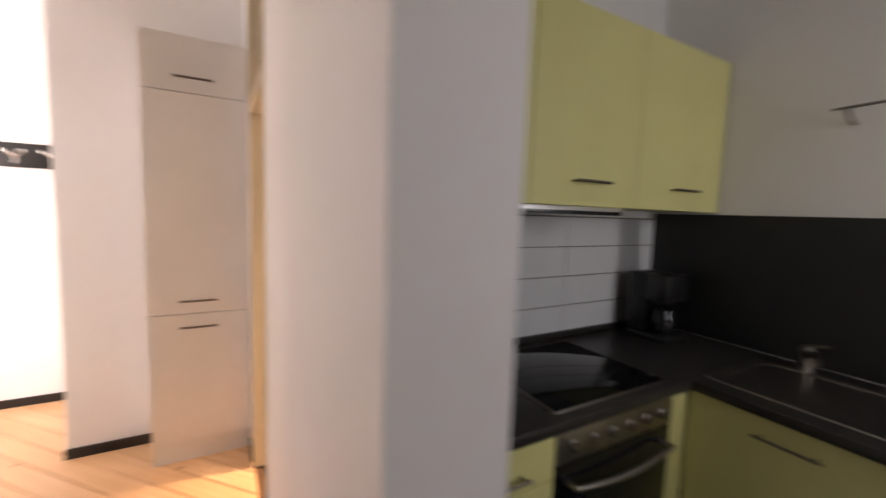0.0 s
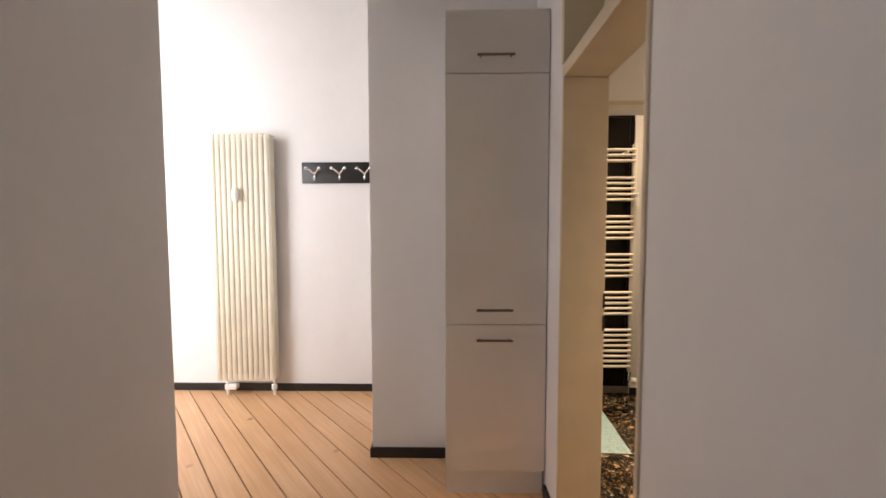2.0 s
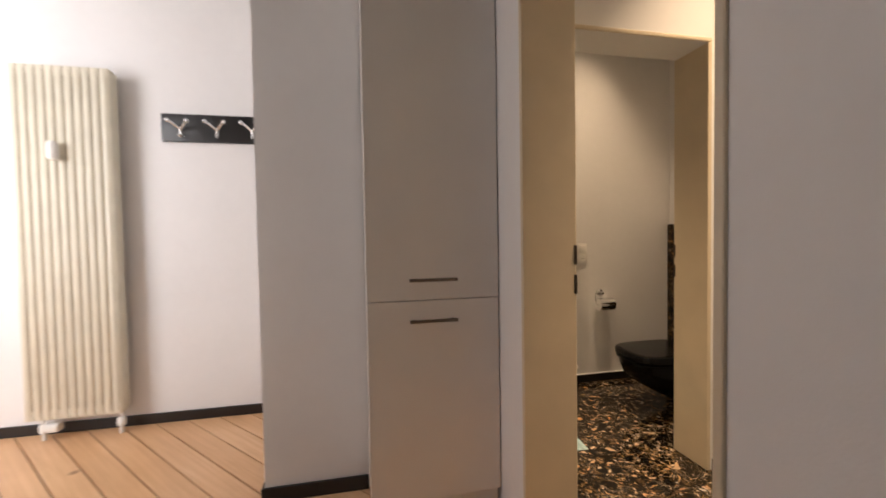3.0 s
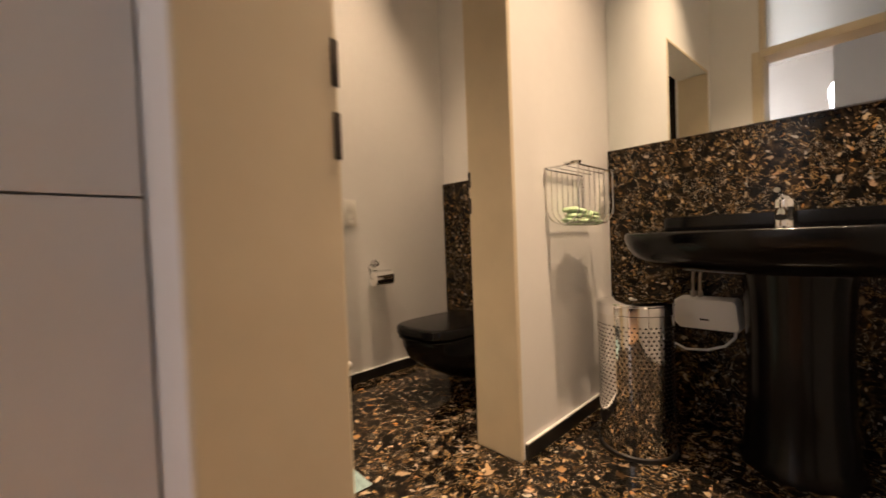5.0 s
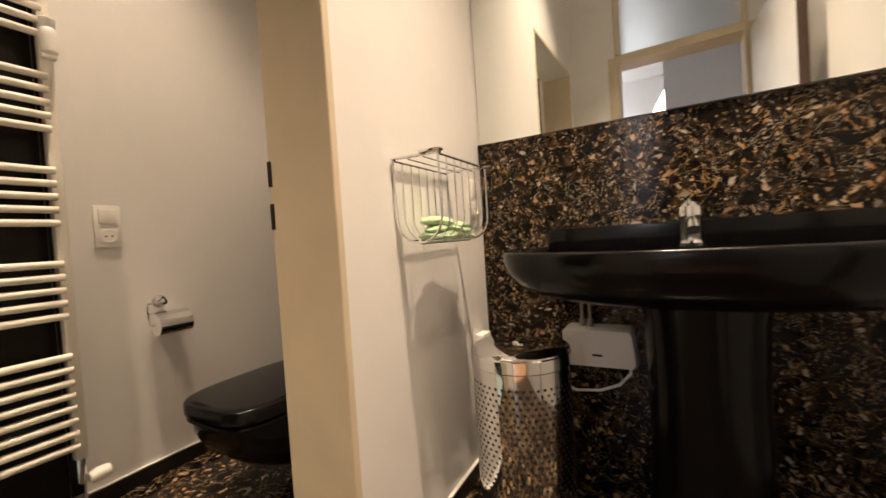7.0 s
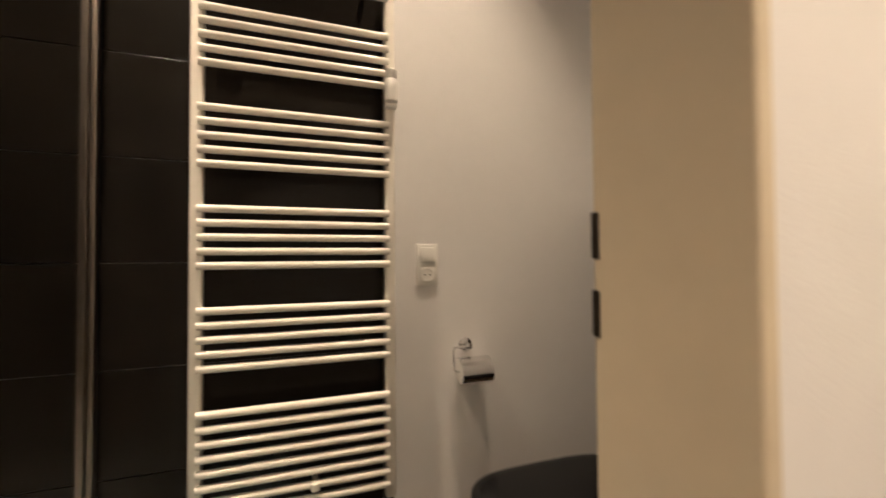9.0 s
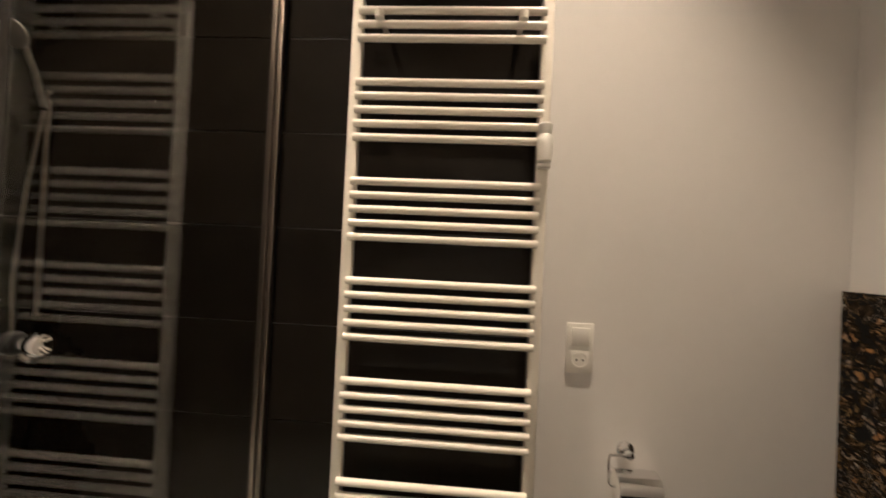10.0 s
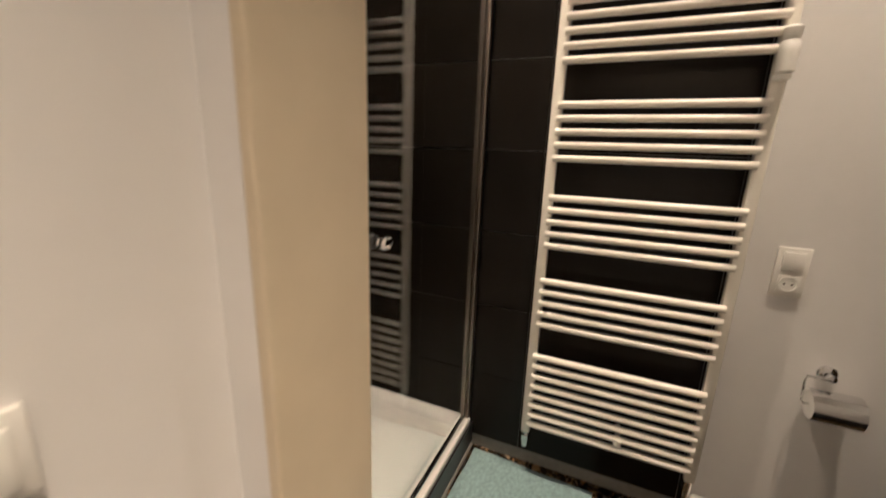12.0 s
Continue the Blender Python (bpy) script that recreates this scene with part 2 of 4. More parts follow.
M_YELLOW = plain_mat("lime_yellow_laminate", (0.68, 0.64, 0.27), 0.36, vary=0.04, scale=3)
M_WORK = plain_mat("dark_worktop", (0.030, 0.026, 0.024), 0.33, vary=0.25, scale=60)
M_SPLASH = plain_mat("black_splash_panel", (0.012, 0.011, 0.010), 0.45, vary=0.15)
M_HOB = plain_mat("hob_glass", (0.006, 0.006, 0.007), 0.06, vary=0.1)
M_WTILE = tile_mat("white_glazed_tile", (0.70, 0.70, 0.70), 0.18, 0.03)
M_TRAY = plain_mat("tray_acrylic", (0.66, 0.64, 0.61), 0.22, vary=0.02)
M_MAT = plain_mat("sage_cotton", (0.27, 0.385, 0.395), 0.95, vary=0.22, scale=70, relief=0.8)
M_CLOTH = plain_mat("pale_green_cloth", (0.50, 0.66, 0.42), 0.9, vary=0.15, scale=60, relief=0.5)
M_PAPER = plain_mat("tissue", (0.82, 0.80, 0.77), 0.9, vary=0.03, scale=50, relief=0.3)
M_PLANK = plank_mat()
M_SUB = plain_mat("dark_gap", (0.13, 0.065, 0.03), 0.9, vary=0.2)
M_BROWN = plain_mat("dark_fitting", (0.045, 0.035, 0.028), 0.4, 0.6, vary=0.2)
M_SEAL = plain_mat("grey_seal", (0.09, 0.085, 0.08), 0.3, vary=0.05)
M_LAMP, _nt, _b = node_mat("lamp_glow", 0.4)
_b.inputs["Base Color"].default_value = (0.9, 0.85, 0.75, 1)
_b.inputs["Emission Color"].default_value = (1.0, 0.80, 0.55, 1)
_b.inputs["Emission Strength"].default_value = 14.0

# ---------------------------------------------------------------- mesh helpers
BASE = {}


def box(bm, x0, x1, y0, y1, z0, z1, r=0.0, seg=2):
    geo = bmesh.ops.create_cube(bm, size=1.0, matrix=Matrix.Translation(((x0 + x1) / 2, (y0 + y1) / 2, (z0 + z1) / 2)) @ Matrix.Diagonal((abs(x1 - x0), abs(y1 - y0), abs(z1 - z0), 1)))
    if r:
        es = {e for v in geo["verts"] for e in v.link_edges}
        bmesh.ops.bevel(bm, geom=list(es), offset=r, segments=seg, affect="EDGES", profile=0.5)
    return bm


def boxes(*args, r=0.0):
    bm = bmesh.new()
    for a in args:
        box(bm, *a, r=r)
    return bm


def ring_loft(bm, rings, caps=(True, True), closed=True):
    """Skins a list of rings (lists of points, all of one length)."""
    vs = [[bm.verts.new(p) for p in ring] for ring in rings]
    n = len(vs[0])
    for a, b in zip(vs, vs[1:]):
        for i in range(n if closed else n - 1):
            bm.faces.new((a[i], a[(i + 1) % n], b[(i + 1) % n], b[i]))
    if caps[0]:
        bm.faces.new(vs[0][::-1])
    if caps[1]:
        bm.faces.new(vs[-1])
    return bm


def tube(bm, pts, r, n=8):
    pts = [Vector(p) for p in pts]
    rings, up = [], None
    for i, p in enumerate(pts):
        d = (pts[min(i + 1, len(pts) - 1)] - pts[max(i - 1, 0)]).normalized()
        if up is None:
            up = Vector((0, 0, 1)) if abs(d.z) < 0.9 else Vector((1, 0, 0))
        side = d.cross(up).normalized()
        up = side.cross(d).normalized()
        rings.append([p + r * (math.cos(a) * side + math.sin(a) * up) for a in [2 * math.pi * k / n for k in range(n)]])
    return ring_loft(bm, rings)


def lathe(bm, c, profile, n=32, sx=1.0, sy=1.0, caps=(True, True)):
    """Turns (radius, height) pairs about the upright through c."""
    rings = [[(c[0] + sx * r * math.cos(2 * math.pi * k / n), c[1] + sy * r * math.sin(2 * math.pi * k / n), c[2] + z) for k in range(n)] for r, z in profile]
    return ring_loft(bm, rings, caps)


def arc(c, r, a0, a1, n, plane="xz"):
    out = []
    for k in range(n + 1):
        a = radians(a0 + (a1 - a0) * k / n)
        u, v = r * math.cos(a), r * math.sin(a)
        out.append({"xz": (c[0] + u, c[1], c[2] + v), "xy": (c[0] + u, c[1] + v, c[2]), "yz": (c[0], c[1] + u, c[2] + v)}[plane])
    return out


def finish(name, bm, mat, smooth=False):
    bmesh.ops.recalc_face_normals(bm, faces=bm.faces)
    me = bpy.data.meshes.new(name)
    bm.to_mesh(me)
    bm.free()
    me.materials.append(mat)
    if smooth:
        me.polygons.foreach_set("use_smooth", [True] * len(me.polygons))
        me.set_sharp_from_angle(angle=radians(38))
    return me


def structure(name, bm, mat, label="", smooth=False):
    return tagged(new(name, finish(name, bm, mat, smooth)), label, "", "", "structure")


def thing(name, base, label, category, group=""):
    ob = new(name)
    ob.location = base
    ob.empty_display_size = 0.05
    BASE[ob] = Vector(base)
    return tagged(ob, label, category, group)


def part(name, bm, mat, parent, label="", smooth=True):
    """One mesh under a thing or under one of its parts, drawn in world metres."""
    b = BASE[parent]
    bmesh.ops.translate(bm, vec=-b, verts=bm.verts)
    ob = new(name, finish(name, bm, mat, smooth))
    ob.parent = parent
    BASE[ob] = b
    return tagged(ob, label)


def piece(name, me, parent, loc):
    ob = new(name, me)
    ob.parent = parent
    ob.location = loc
    return ob


def wall_with_holes(name, axis, t0, t1, a0, a1, z0, z1, holes, mat, label=""):
    """A wall of thickness t0..t1 along x or y, from a0 to a1, with holes (a0, a1, z0, z1)."""
    cuts_a = sorted({a0, a1, *[h[0] for h in holes], *[h[1] for h in holes]})
    cuts_z = sorted({z0, z1, *[h[2] for h in holes], *[h[3] for h in holes]})
    na, nz = len(cuts_a) - 1, len(cuts_z) - 1
    solid = [[not any(h[0] <= (cuts_a[i] + cuts_a[i + 1]) / 2 <= h[1] and h[2] <= (cuts_z[j] + cuts_z[j + 1]) / 2 <= h[3] for h in holes) for j in range(nz)] for i in range(na)]
    bm = bmesh.new()
    seen = {}

    def v(t, a, z):
        k = (round(t, 4), round(a, 4), round(z, 4))
        if k not in seen:
            seen[k] = bm.verts.new((a, t, z) if axis == "x" else (t, a, z))
        return seen[k]

    for i in range(na):
        for j in range(nz):
            if not solid[i][j]:
                continue
            A, B, C, D = cuts_a[i], cuts_a[i + 1], cuts_z[j], cuts_z[j + 1]
            for t in (t0, t1):
                bm.faces.new((v(t, A, C), v(t, B, C), v(t, B, D), v(t, A, D)))
            for di, dj, (p, q) in ((-1, 0, ((A, C), (A, D))), (1, 0, ((B, C), (B, D))), (0, -1, ((A, C), (B, C))), (0, 1, ((A, D), (B, D)))):
                ii, jj = i + di, j + dj
                if not (0 <= ii < na and 0 <= jj < nz) or not solid[ii][jj]:
                    bm.faces.new((v(t0, *p), v(t0, *q), v(t1, *q), v(t1, *p)))
    return structure(name, bm, mat, label)


# ---------------------------------------------------------------- plan
WX0, WX1 = 0.456, 0.638         # wall between hall and bathroom
DY0, DY1, DZ = 1.63, 2.384, 2.01  # bathroom door
TZ1 = 3.05                     # top of the transom light
PY0, PY1 = 2.690, 2.885         # partition inside the bathroom
IX0, IX1, IZ = 0.696, 1.52, 1.99  # inner doorway
BX1 = 2.33                     # basin and toilet wall
BY1 = 3.865                    # far bathroom wall
LX = -1.11                     # corridor's other wall
LY = 2.135
FY = 3.875                      # far hall wall
HX0 = -4.7
KY = 1.40                      # hob wall
KX = 2.55                      # sink wall
BYMIN = 1.436                  # near wall of the wash room
SX0 = -0.40                    # shower's end wall
GX = 0.555                     # shower glass
KEND = 0.354                   # free end of the kitchen partition
YB = -1.5
HZ, BZ = 3.60, 3.30            # ceilings

# ---------------------------------------------------------------- structure: hall
wall_with_holes("wall_hall_bathroom", "y", WX0, WX1, KEND, 2.93, 0, HZ, [(DY0, DY1, 0, DZ + 0.055), (DY0, DY1, DZ + 0.055, TZ1)], M_WALL, "white painted wall with the bathroom doorway")
wall_with_holes("wall_corridor", "y", LX - 0.16, LX, YB, LY, 0, HZ, [(-0.15, 0.85, 0.92, 2.5)], M_WALL, "white painted corridor wall with an added opening out of view")
wall_with_holes("wall_hall_near", "x", LY - 0.16, LY, HX0, LX - 0.16, 0, HZ, [(-3.8, -2.4, 0.78, 2.75)], M_WALL, "white wall with the added, unseen hall window")
structure("wall_hall_far", boxes((HX0 - 0.15, -0.495, FY, FY + 0.15, 0, HZ)), M_WALL, "white painted far hall wall")
structure("wall_hall_end", boxes((HX0 - 0.15, HX0, LY - 0.16, FY, 0, HZ)), M_WALL, "white painted hall end wall")
structure("wall_shower_box", boxes((-0.495, WX0, 2.93, 2.99, 0, HZ), (-0.495, -0.44, 2.99, FY + 0.15, 0, HZ)), M_WALL, "white painted projecting wall round the shower")
wall_with_holes("wall_back", "x", YB - 0.15, YB, LX - 0.16, KX + 0.15, 0, HZ, [(1.38, 2.38, 1.05, 2.45)], M_WALL, "white wall with the kitchen window")
structure("ceiling_hall", boxes((HX0 - 0.15, KX + 0.15, YB - 0.15, FY + 0.15, HZ, HZ + 0.12)), M_CEIL, "white hall ceiling")
structure("ceiling_bathroom", boxes((WX1, BX1, BYMIN, PY0, BZ, BZ + 0.06), (-0.44, BX1, PY1, BY1, BZ, BZ + 0.06)), M_CEIL, "white bathroom ceiling")


def window(name, axis, t, a0, a1, z0, z1, label):
    """A casement: frame, middle mullion, sash bars, two panes and a sill."""
    w = tagged(new(name), label, "window", "", "structure")
    w.location = (0, 0, 0)
    BASE[w] = Vector((0, 0, 0))

    def b(A0, A1, T0, T1, Z0, Z1, bm):
        return box(bm, A0, A1, T0, T1, Z0, Z1, 0.004) if axis == "x" else box(bm, T0, T1, A0, A1, Z0, Z1, 0.004)

    bm, mid = bmesh.new(), (a0 + a1) / 2
    for A0, A1, Z0, Z1 in ((a0, a0 + 0.06, z0, z1), (a1 - 0.06, a1, z0, z1), (a0 + 0.06, a1 - 0.06, z0, z0 + 0.06), (a0 + 0.06, a1 - 0.06, z1 - 0.06, z1), (mid - 0.04, mid + 0.04, z0 + 0.06, z1 - 0.06)):
        b(A0, A1, t - 0.03, t + 0.03, Z0, Z1, bm)
    part("window_frame", bm, M_DOOR, w)
    for A0, A1 in ((a0 + 0.06, mid - 0.04), (mid + 0.04, a1 - 0.06)):
        p = part("pane", b(A0, A1, t - 0.004, t + 0.004, z0 + 0.06, z1 - 0.06, bmesh.new()), M_GLASS, w)
        p.visible_shadow = False
    return w


# the hall window is unseen, added where the hall lamp stands
window("unseen_window_1", "x", LY - 0.08, -3.8, -2.4, 0.78, 2.75, "unseen white two-light hall window, added for daylight")
window("window_2", "x", YB - 0.08, 1.38, 2.38, 1.05, 2.45, "white two-light kitchen window")

# unseen corridor window, added as the opening of the fill lamp
window("unseen_window_4", "y", LX - 0.08, -0.15, 0.85, 0.92, 2.5, "unseen white two-light corridor window, added for fill light")

# skirtings
def skirting(name, *segs, h=0.062):
    return structure(name, boxes(*[(a, b, c, d, 0.0, h) for a, b, c, d in segs], r=0.003), M_BASE, "black lacquered skirting board")


skirting("baseboard_hall_far", (HX0, -0.495, FY - 0.014, FY))
skirting("baseboard_shower_box", (-0.509, -0.06, 2.916, 2.93), (-0.509, -0.495, 2.931, FY - 0.015))
skirting("baseboard_corridor", (LX, LX + 0.014, YB, LY + 0.014))
skirting("baseboard_door_wall", (WX0 - 0.014, WX0, KEND, DY0 - 0.045), (WX0 - 0.014, WX0, DY1 + 0.045, 2.60))
skirting("baseboard_toilet_wall", (1.438, BX1 - 0.021, BY1 - 0.026, BY1 - 0.012), h=0.055)
skirting("baseboard_partition", (IX1 + 0.01, BX1 - 0.02, PY0 - 0.014, PY0), h=0.055)

# thin white strips along the top of two bathroom skirtings
structure("trim_toilet_wall", boxes((1.438, BX1 - 0.021, BY1 - 0.024, BY1 - 0.0125, 0.0552, 0.061), r=0.002), M_WALL, "thin white strip along the skirting's top edge")
structure("trim_partition", boxes((IX1 + 0.01, BX1 - 0.021, PY0 - 0.012, PY0 - 0.0005, 0.0552, 0.061), r=0.002), M_WALL, "thin white strip along the skirting's top edge")

# ---------------------------------------------------------------- structure: bathroom
wall_with_holes("wall_bathroom_partition", "x", PY0, PY1, WX1, BX1 + 0.1, 0, HZ, [(IX0, IX1, 0, IZ)], M_WALL, "white painted partition with an open doorway")
structure("wall_bathroom_far", boxes((-0.44, 1.437, BY1 + 0.012, BY1 + 0.15, 0, HZ), (1.437, BX1 + 0.1, BY1 - 0.012, BY1 + 0.15, 0, HZ)), M_WALL, "white painted wall behind radiator and toilet")
structure("wall_basin", boxes((BX1, BX1 + 0.1, BYMIN, PY0, 0, HZ), (BX1, BX1 + 0.1, PY1, BY1 - 0.012, 0, HZ)), M_WALL, "white painted wall behind the basin")
structure("wall_wash_room_near", boxes((WX1, KX + 0.15, KY + 0.02, BYMIN, 0, HZ)), M_WALL, "white wall between wash room and kitchen")
structure("wall_sink", boxes((KX, KX + 0.15, YB, KY + 0.02, 0, HZ)), M_WALL, "white kitchen wall")
structure("wall_shower_near", boxes((-0.44, WX0, 2.991, 3.01, 0, BZ)), M_DARKTILE, "dark tiled shower side wall")
structure("floor_bathroom", boxes((-0.44, WX1, 2.991, BY1 + 0.01, -0.05, 0.0), (WX1, BX1, PY0, BY1 + 0.01, -0.05, 0.0), (WX1, BX1, BYMIN, PY0, -0.05, 0.0), (WX0 + 0.051, WX1, DY0, DY1, -0.05, 0.0)), M_MARBLE, "polished dark brown flecked marble floor")
structure("floor_kitchen", boxes((WX0, KX, YB, KEND, -0.05, 0.0), (WX1, KX, KEND, KY + 0.02, -0.05, 0.0)), M_WORK, "dark kitchen floor")
structure("floor_base", boxes((HX0 - 0.15, KX + 0.15, YB - 0.15, FY + 0.15, -0.2, -0.05)), M_SUB, "floor slab")
# marble linings with the mirror above
structure("trim_basin_marble", boxes((BX1 - 0.02, BX1, BYMIN, PY0, 0, 1.207)), M_MARBLE, "dark flecked marble lining behind the basin")
structure("trim_toilet_marble", boxes((BX1 - 0.02, BX1, PY1, BY1 - 0.012, 0, 1.19)), M_MARBLE, "dark flecked marble lining behind the toilet")
mirror = thing("wall_mirror", (BX1, 2.0, 1.21), "large frameless wall mirror above the marble lining", "mirror")
bm = boxes((-0.006, 0.0, -1.19, 0.0, 1.209, 2.9))
bmesh.ops.transform(bm, matrix=pose(BX1 - 0.002, PY0 - 0.004, 0, 0, 0, -1.6), verts=bm.verts)
part("mirror_glass", bm, M_MIRROR, mirror, smooth=False)


def door_frame(name, axis, t0, t1, a0, a1, z1, mat, label, casing=0.045, proud=0.012, over=0.0, sides=(True, True)):
    """Lining of a doorway with slim casings on both faces."""
    bm = bmesh.new()

    def b(A0, A1, T0, T1, Z0, Z1):
        if axis == "y":
            box(bm, T0, T1, A0, A1, Z0, Z1, 0.004)
        else:
            box(bm, A0, A1, T0, T1, Z0, Z1, 0.004)

    th = 0.02
    b(a0, a0 + th, t0 - proud, t1 + proud, 0, z1)
    b(a1 - th, a1, t0 - proud, t1 + proud, 0, z1)
    b(a0, a1, t0 - proud, t1 + proud, z1 + 0.0005, z1 + max(over, th))
    for T0, T1, on in ((t0 - proud, t0 - 0.001, sides[0]), (t1 + 0.001, t1 + proud, sides[1])):
        if on:
            b(a0 - casing, a0 - 0.0005, T0, T1, 0, z1 + casing)
            b(a1 + 0.0005, a1 + casing, T0, T1, 0, z1 + casing)
    return structure(name, bm, mat, label)


door_frame("door_frame_1", "y", WX0, WX1, DY0, DY1, DZ, M_CREAM, "cream painted door frame with glazed light above", over=0.055, proud=0.006, sides=(False, True))
door_frame("door_frame_2", "x", PY0, PY1, IX0, IX1, IZ, M_CREAM, "cream painted inner door frame", casing=0.03, proud=0.004, sides=(False, False))

# transom light
tr = tagged(new("window_3"), "satin glass transom light above the bathroom door", "window", "", "structure")
BASE[tr] = Vector((0, 0, 0))
bm = bmesh.new()
for a in ((WX0 - 0.012, WX1 + 0.012, DY0, DY0 + 0.035, DZ + 0.056, TZ1), (WX0 - 0.012, WX1 + 0.012, DY1 - 0.035, DY1, DZ + 0.056, TZ1), (WX0 - 0.012, WX1 + 0.012, DY0 + 0.035, DY1 - 0.035, TZ1 - 0.035, TZ1)):
    box(bm, *a, r=0.004)
part("window_frame", bm, M_CREAM, tr)
part("pane", boxes((WX1 - 0.03, WX1 - 0.024, DY0 + 0.035, DY1 - 0.035, DZ + 0.056, TZ1 - 0.035)), M_TRANSOM, tr, smooth=False).visible_shadow = False

# open bathroom door leaf, standing square to its wall
leaf = tagged(new("door_1"), "white flush door with dark edge, standing wide open", "door", "", "structure")
leaf.location = (WX1 + 0.02, DY0 - 0.02, 0)
BASE[leaf] = Vector(leaf.location)
part("leaf", boxes((WX1 + 0.02, WX1 + 0.70, DY0 - 0.045, DY0 - 0.005, 0.008, DZ - 0.005), r=0.002), M_DOOR, leaf, smooth=False)
part("edge_strip", boxes((WX1 + 0.7005, WX1 + 0.704, DY0 - 0.045, DY0 - 0.005, 0.008, DZ - 0.005)), M_DOOREDGE, leaf, "dark brown wooden edge", smooth=False)
leaf.rotation_euler = (0, 0, radians(-7.0))

# ---------------------------------------------------------------- hall things
def bar_handle(parent, x0, x1, y, z, out, axis="x", label="brushed steel bar handle"):
    """Bar handle on two posts; out: signed distance by which it stands off."""
    bm = bmesh.new()
    if axis == "x":
        tube(bm, [(x0, y + out, z), (x1, y + out, z)], 0.0062, 10)
        for x in (x0 + 0.016, x1 - 0.016):
            tube(bm, [(x, y, z), (x, y + out, z)], 0.004, 8)
    else:
        tube(bm, [(y + out, x0, z), (y + out, x1, z)], 0.005, 10)
        for x in (x0 + 0.016, x1 - 0.016):
            tube(bm, [(y, x, z), (y + out, x, z)], 0.004, 8)
    return part("handle", bm, M_HANDLE, parent, label)


def tall_cabinet():
    x0, x1, y0, y1 = -0.055, 0.452, 2.608, 2.914
    c = thing("tall_cabinet", (0.2, 2.77, 0), "tall pale grey laminate cupboard with three doors and steel handles", "cabinet")
    part("body", boxes((x0, x1, y0 + 0.02, y1, 0.125, 2.42), r=0.001), M_CAB, c, smooth=False)
    part("plinth", boxes((x0 + 0.002, x1 - 0.01, y0 + 0.012, y0 + 0.03, 0.0, 0.122)), M_CAB, c, smooth=False)
    for z0, z1, hz in ((0.126, 0.884, 0.812), (0.888, 2.118, 0.964), (2.122, 2.42, 2.197)):
        d = part("door", boxes((x0 + 0.001, x1 - 0.001, y0, y0 + 0.018, z0, z1), r=0.0012), M_CAB, c, smooth=False)
        bar_handle(d, 0.10, 0.28, y0, hz, -0.03)
    return c


tall_cabinet()


def column_radiator():
    x0, x1, yf, yb, z0, z1 = -1.932, -1.455, 3.745, 3.83, 0.125, 2.108
    r = thing("column_radiator", (-1.70, 3.79, 0), "tall ivory enamelled column radiator on the white hall wall", "radiator")
    n = 11
    step = (x1 - x0) / n
    for k in range(n):
        x = x0 + step * (k + 0.5)
        bm = bmesh.new()
        for y in (yf + 0.014, yb - 0.014):
            rings = []
            for z, s in ((z0 + 0.012, 0.5), (z0 + 0.03, 1), (z1 - 0.03, 1), (z1 - 0.012, 0.5)):
                rings.append([(x + s * 0.0205 * math.cos(a), y + s * 0.013 * math.sin(a), z) for a in [2 * math.pi * i / 12 for i in range(12)]])
            ring_loft(bm, rings)
        for z in (z0 + 0.03, z1 - 0.03):
            box(bm, x - step * 0.49, x + step * 0.49, yf + 0.006, yb - 0.006, z - 0.03, z + 0.03, 0.006)
        part("column", bm, M_RAD, r)
    part("end_plate", boxes((x1 + 0.001, x1 + 0.006, yf + 0.004, yb, z0 + 0.02, z1 - 0.004), r=0.002), M_RAD, r)
    bm = bmesh.new()
    lathe(bm, (-1.712, yf - 0.03, 1.58), [(0.0, 0), (0.024, 0.002), (0.027, 0.02), (0.027, 0.075), (0.02, 0.10), (0.0, 0.102)], 20, caps=(False, False))
    v = part("thermostat", bm, M_PLASTIC, r, "white thermostat head")
    part("stem", boxes((-1.722, -1.702, yf - 0.03, yf + 0.004, 1.605, 1.635), r=0.004), M_PLASTIC, v)
    for x in (x0 + 0.07, x1 - 0.02):
        bm = bmesh.new()
        tube(bm, [(x, yf + 0.04, z0 + 0.02), (x, yf + 0.04, 0.0)], 0.011, 10)
        lathe(bm, (x, yf + 0.04, 0.045), [(0.02, 0), (0.022, 0.01), (0.022, 0.04), (0.014, 0.05)], 14)
        part("valve", bm, M_PLASTIC, r, "white pipe and lockshield valve")
    part("valve_box", boxes((x0 + 0.09, x0 + 0.16, yf + 0.0, yf + 0.06, 0.05, 0.10), r=0.012), M_PLASTIC, r)
    bm = bmesh.new()
    tube(bm, [(x1 - 0.03, yf + 0.04, z1 - 0.012), (x1 + 0.03, yf + 0.04, z1 - 0.016)], 0.007, 8)
    part("bleed_valve", bm, M_CHROME, r, "small chrome bleed valve")
    return r


column_radiator()


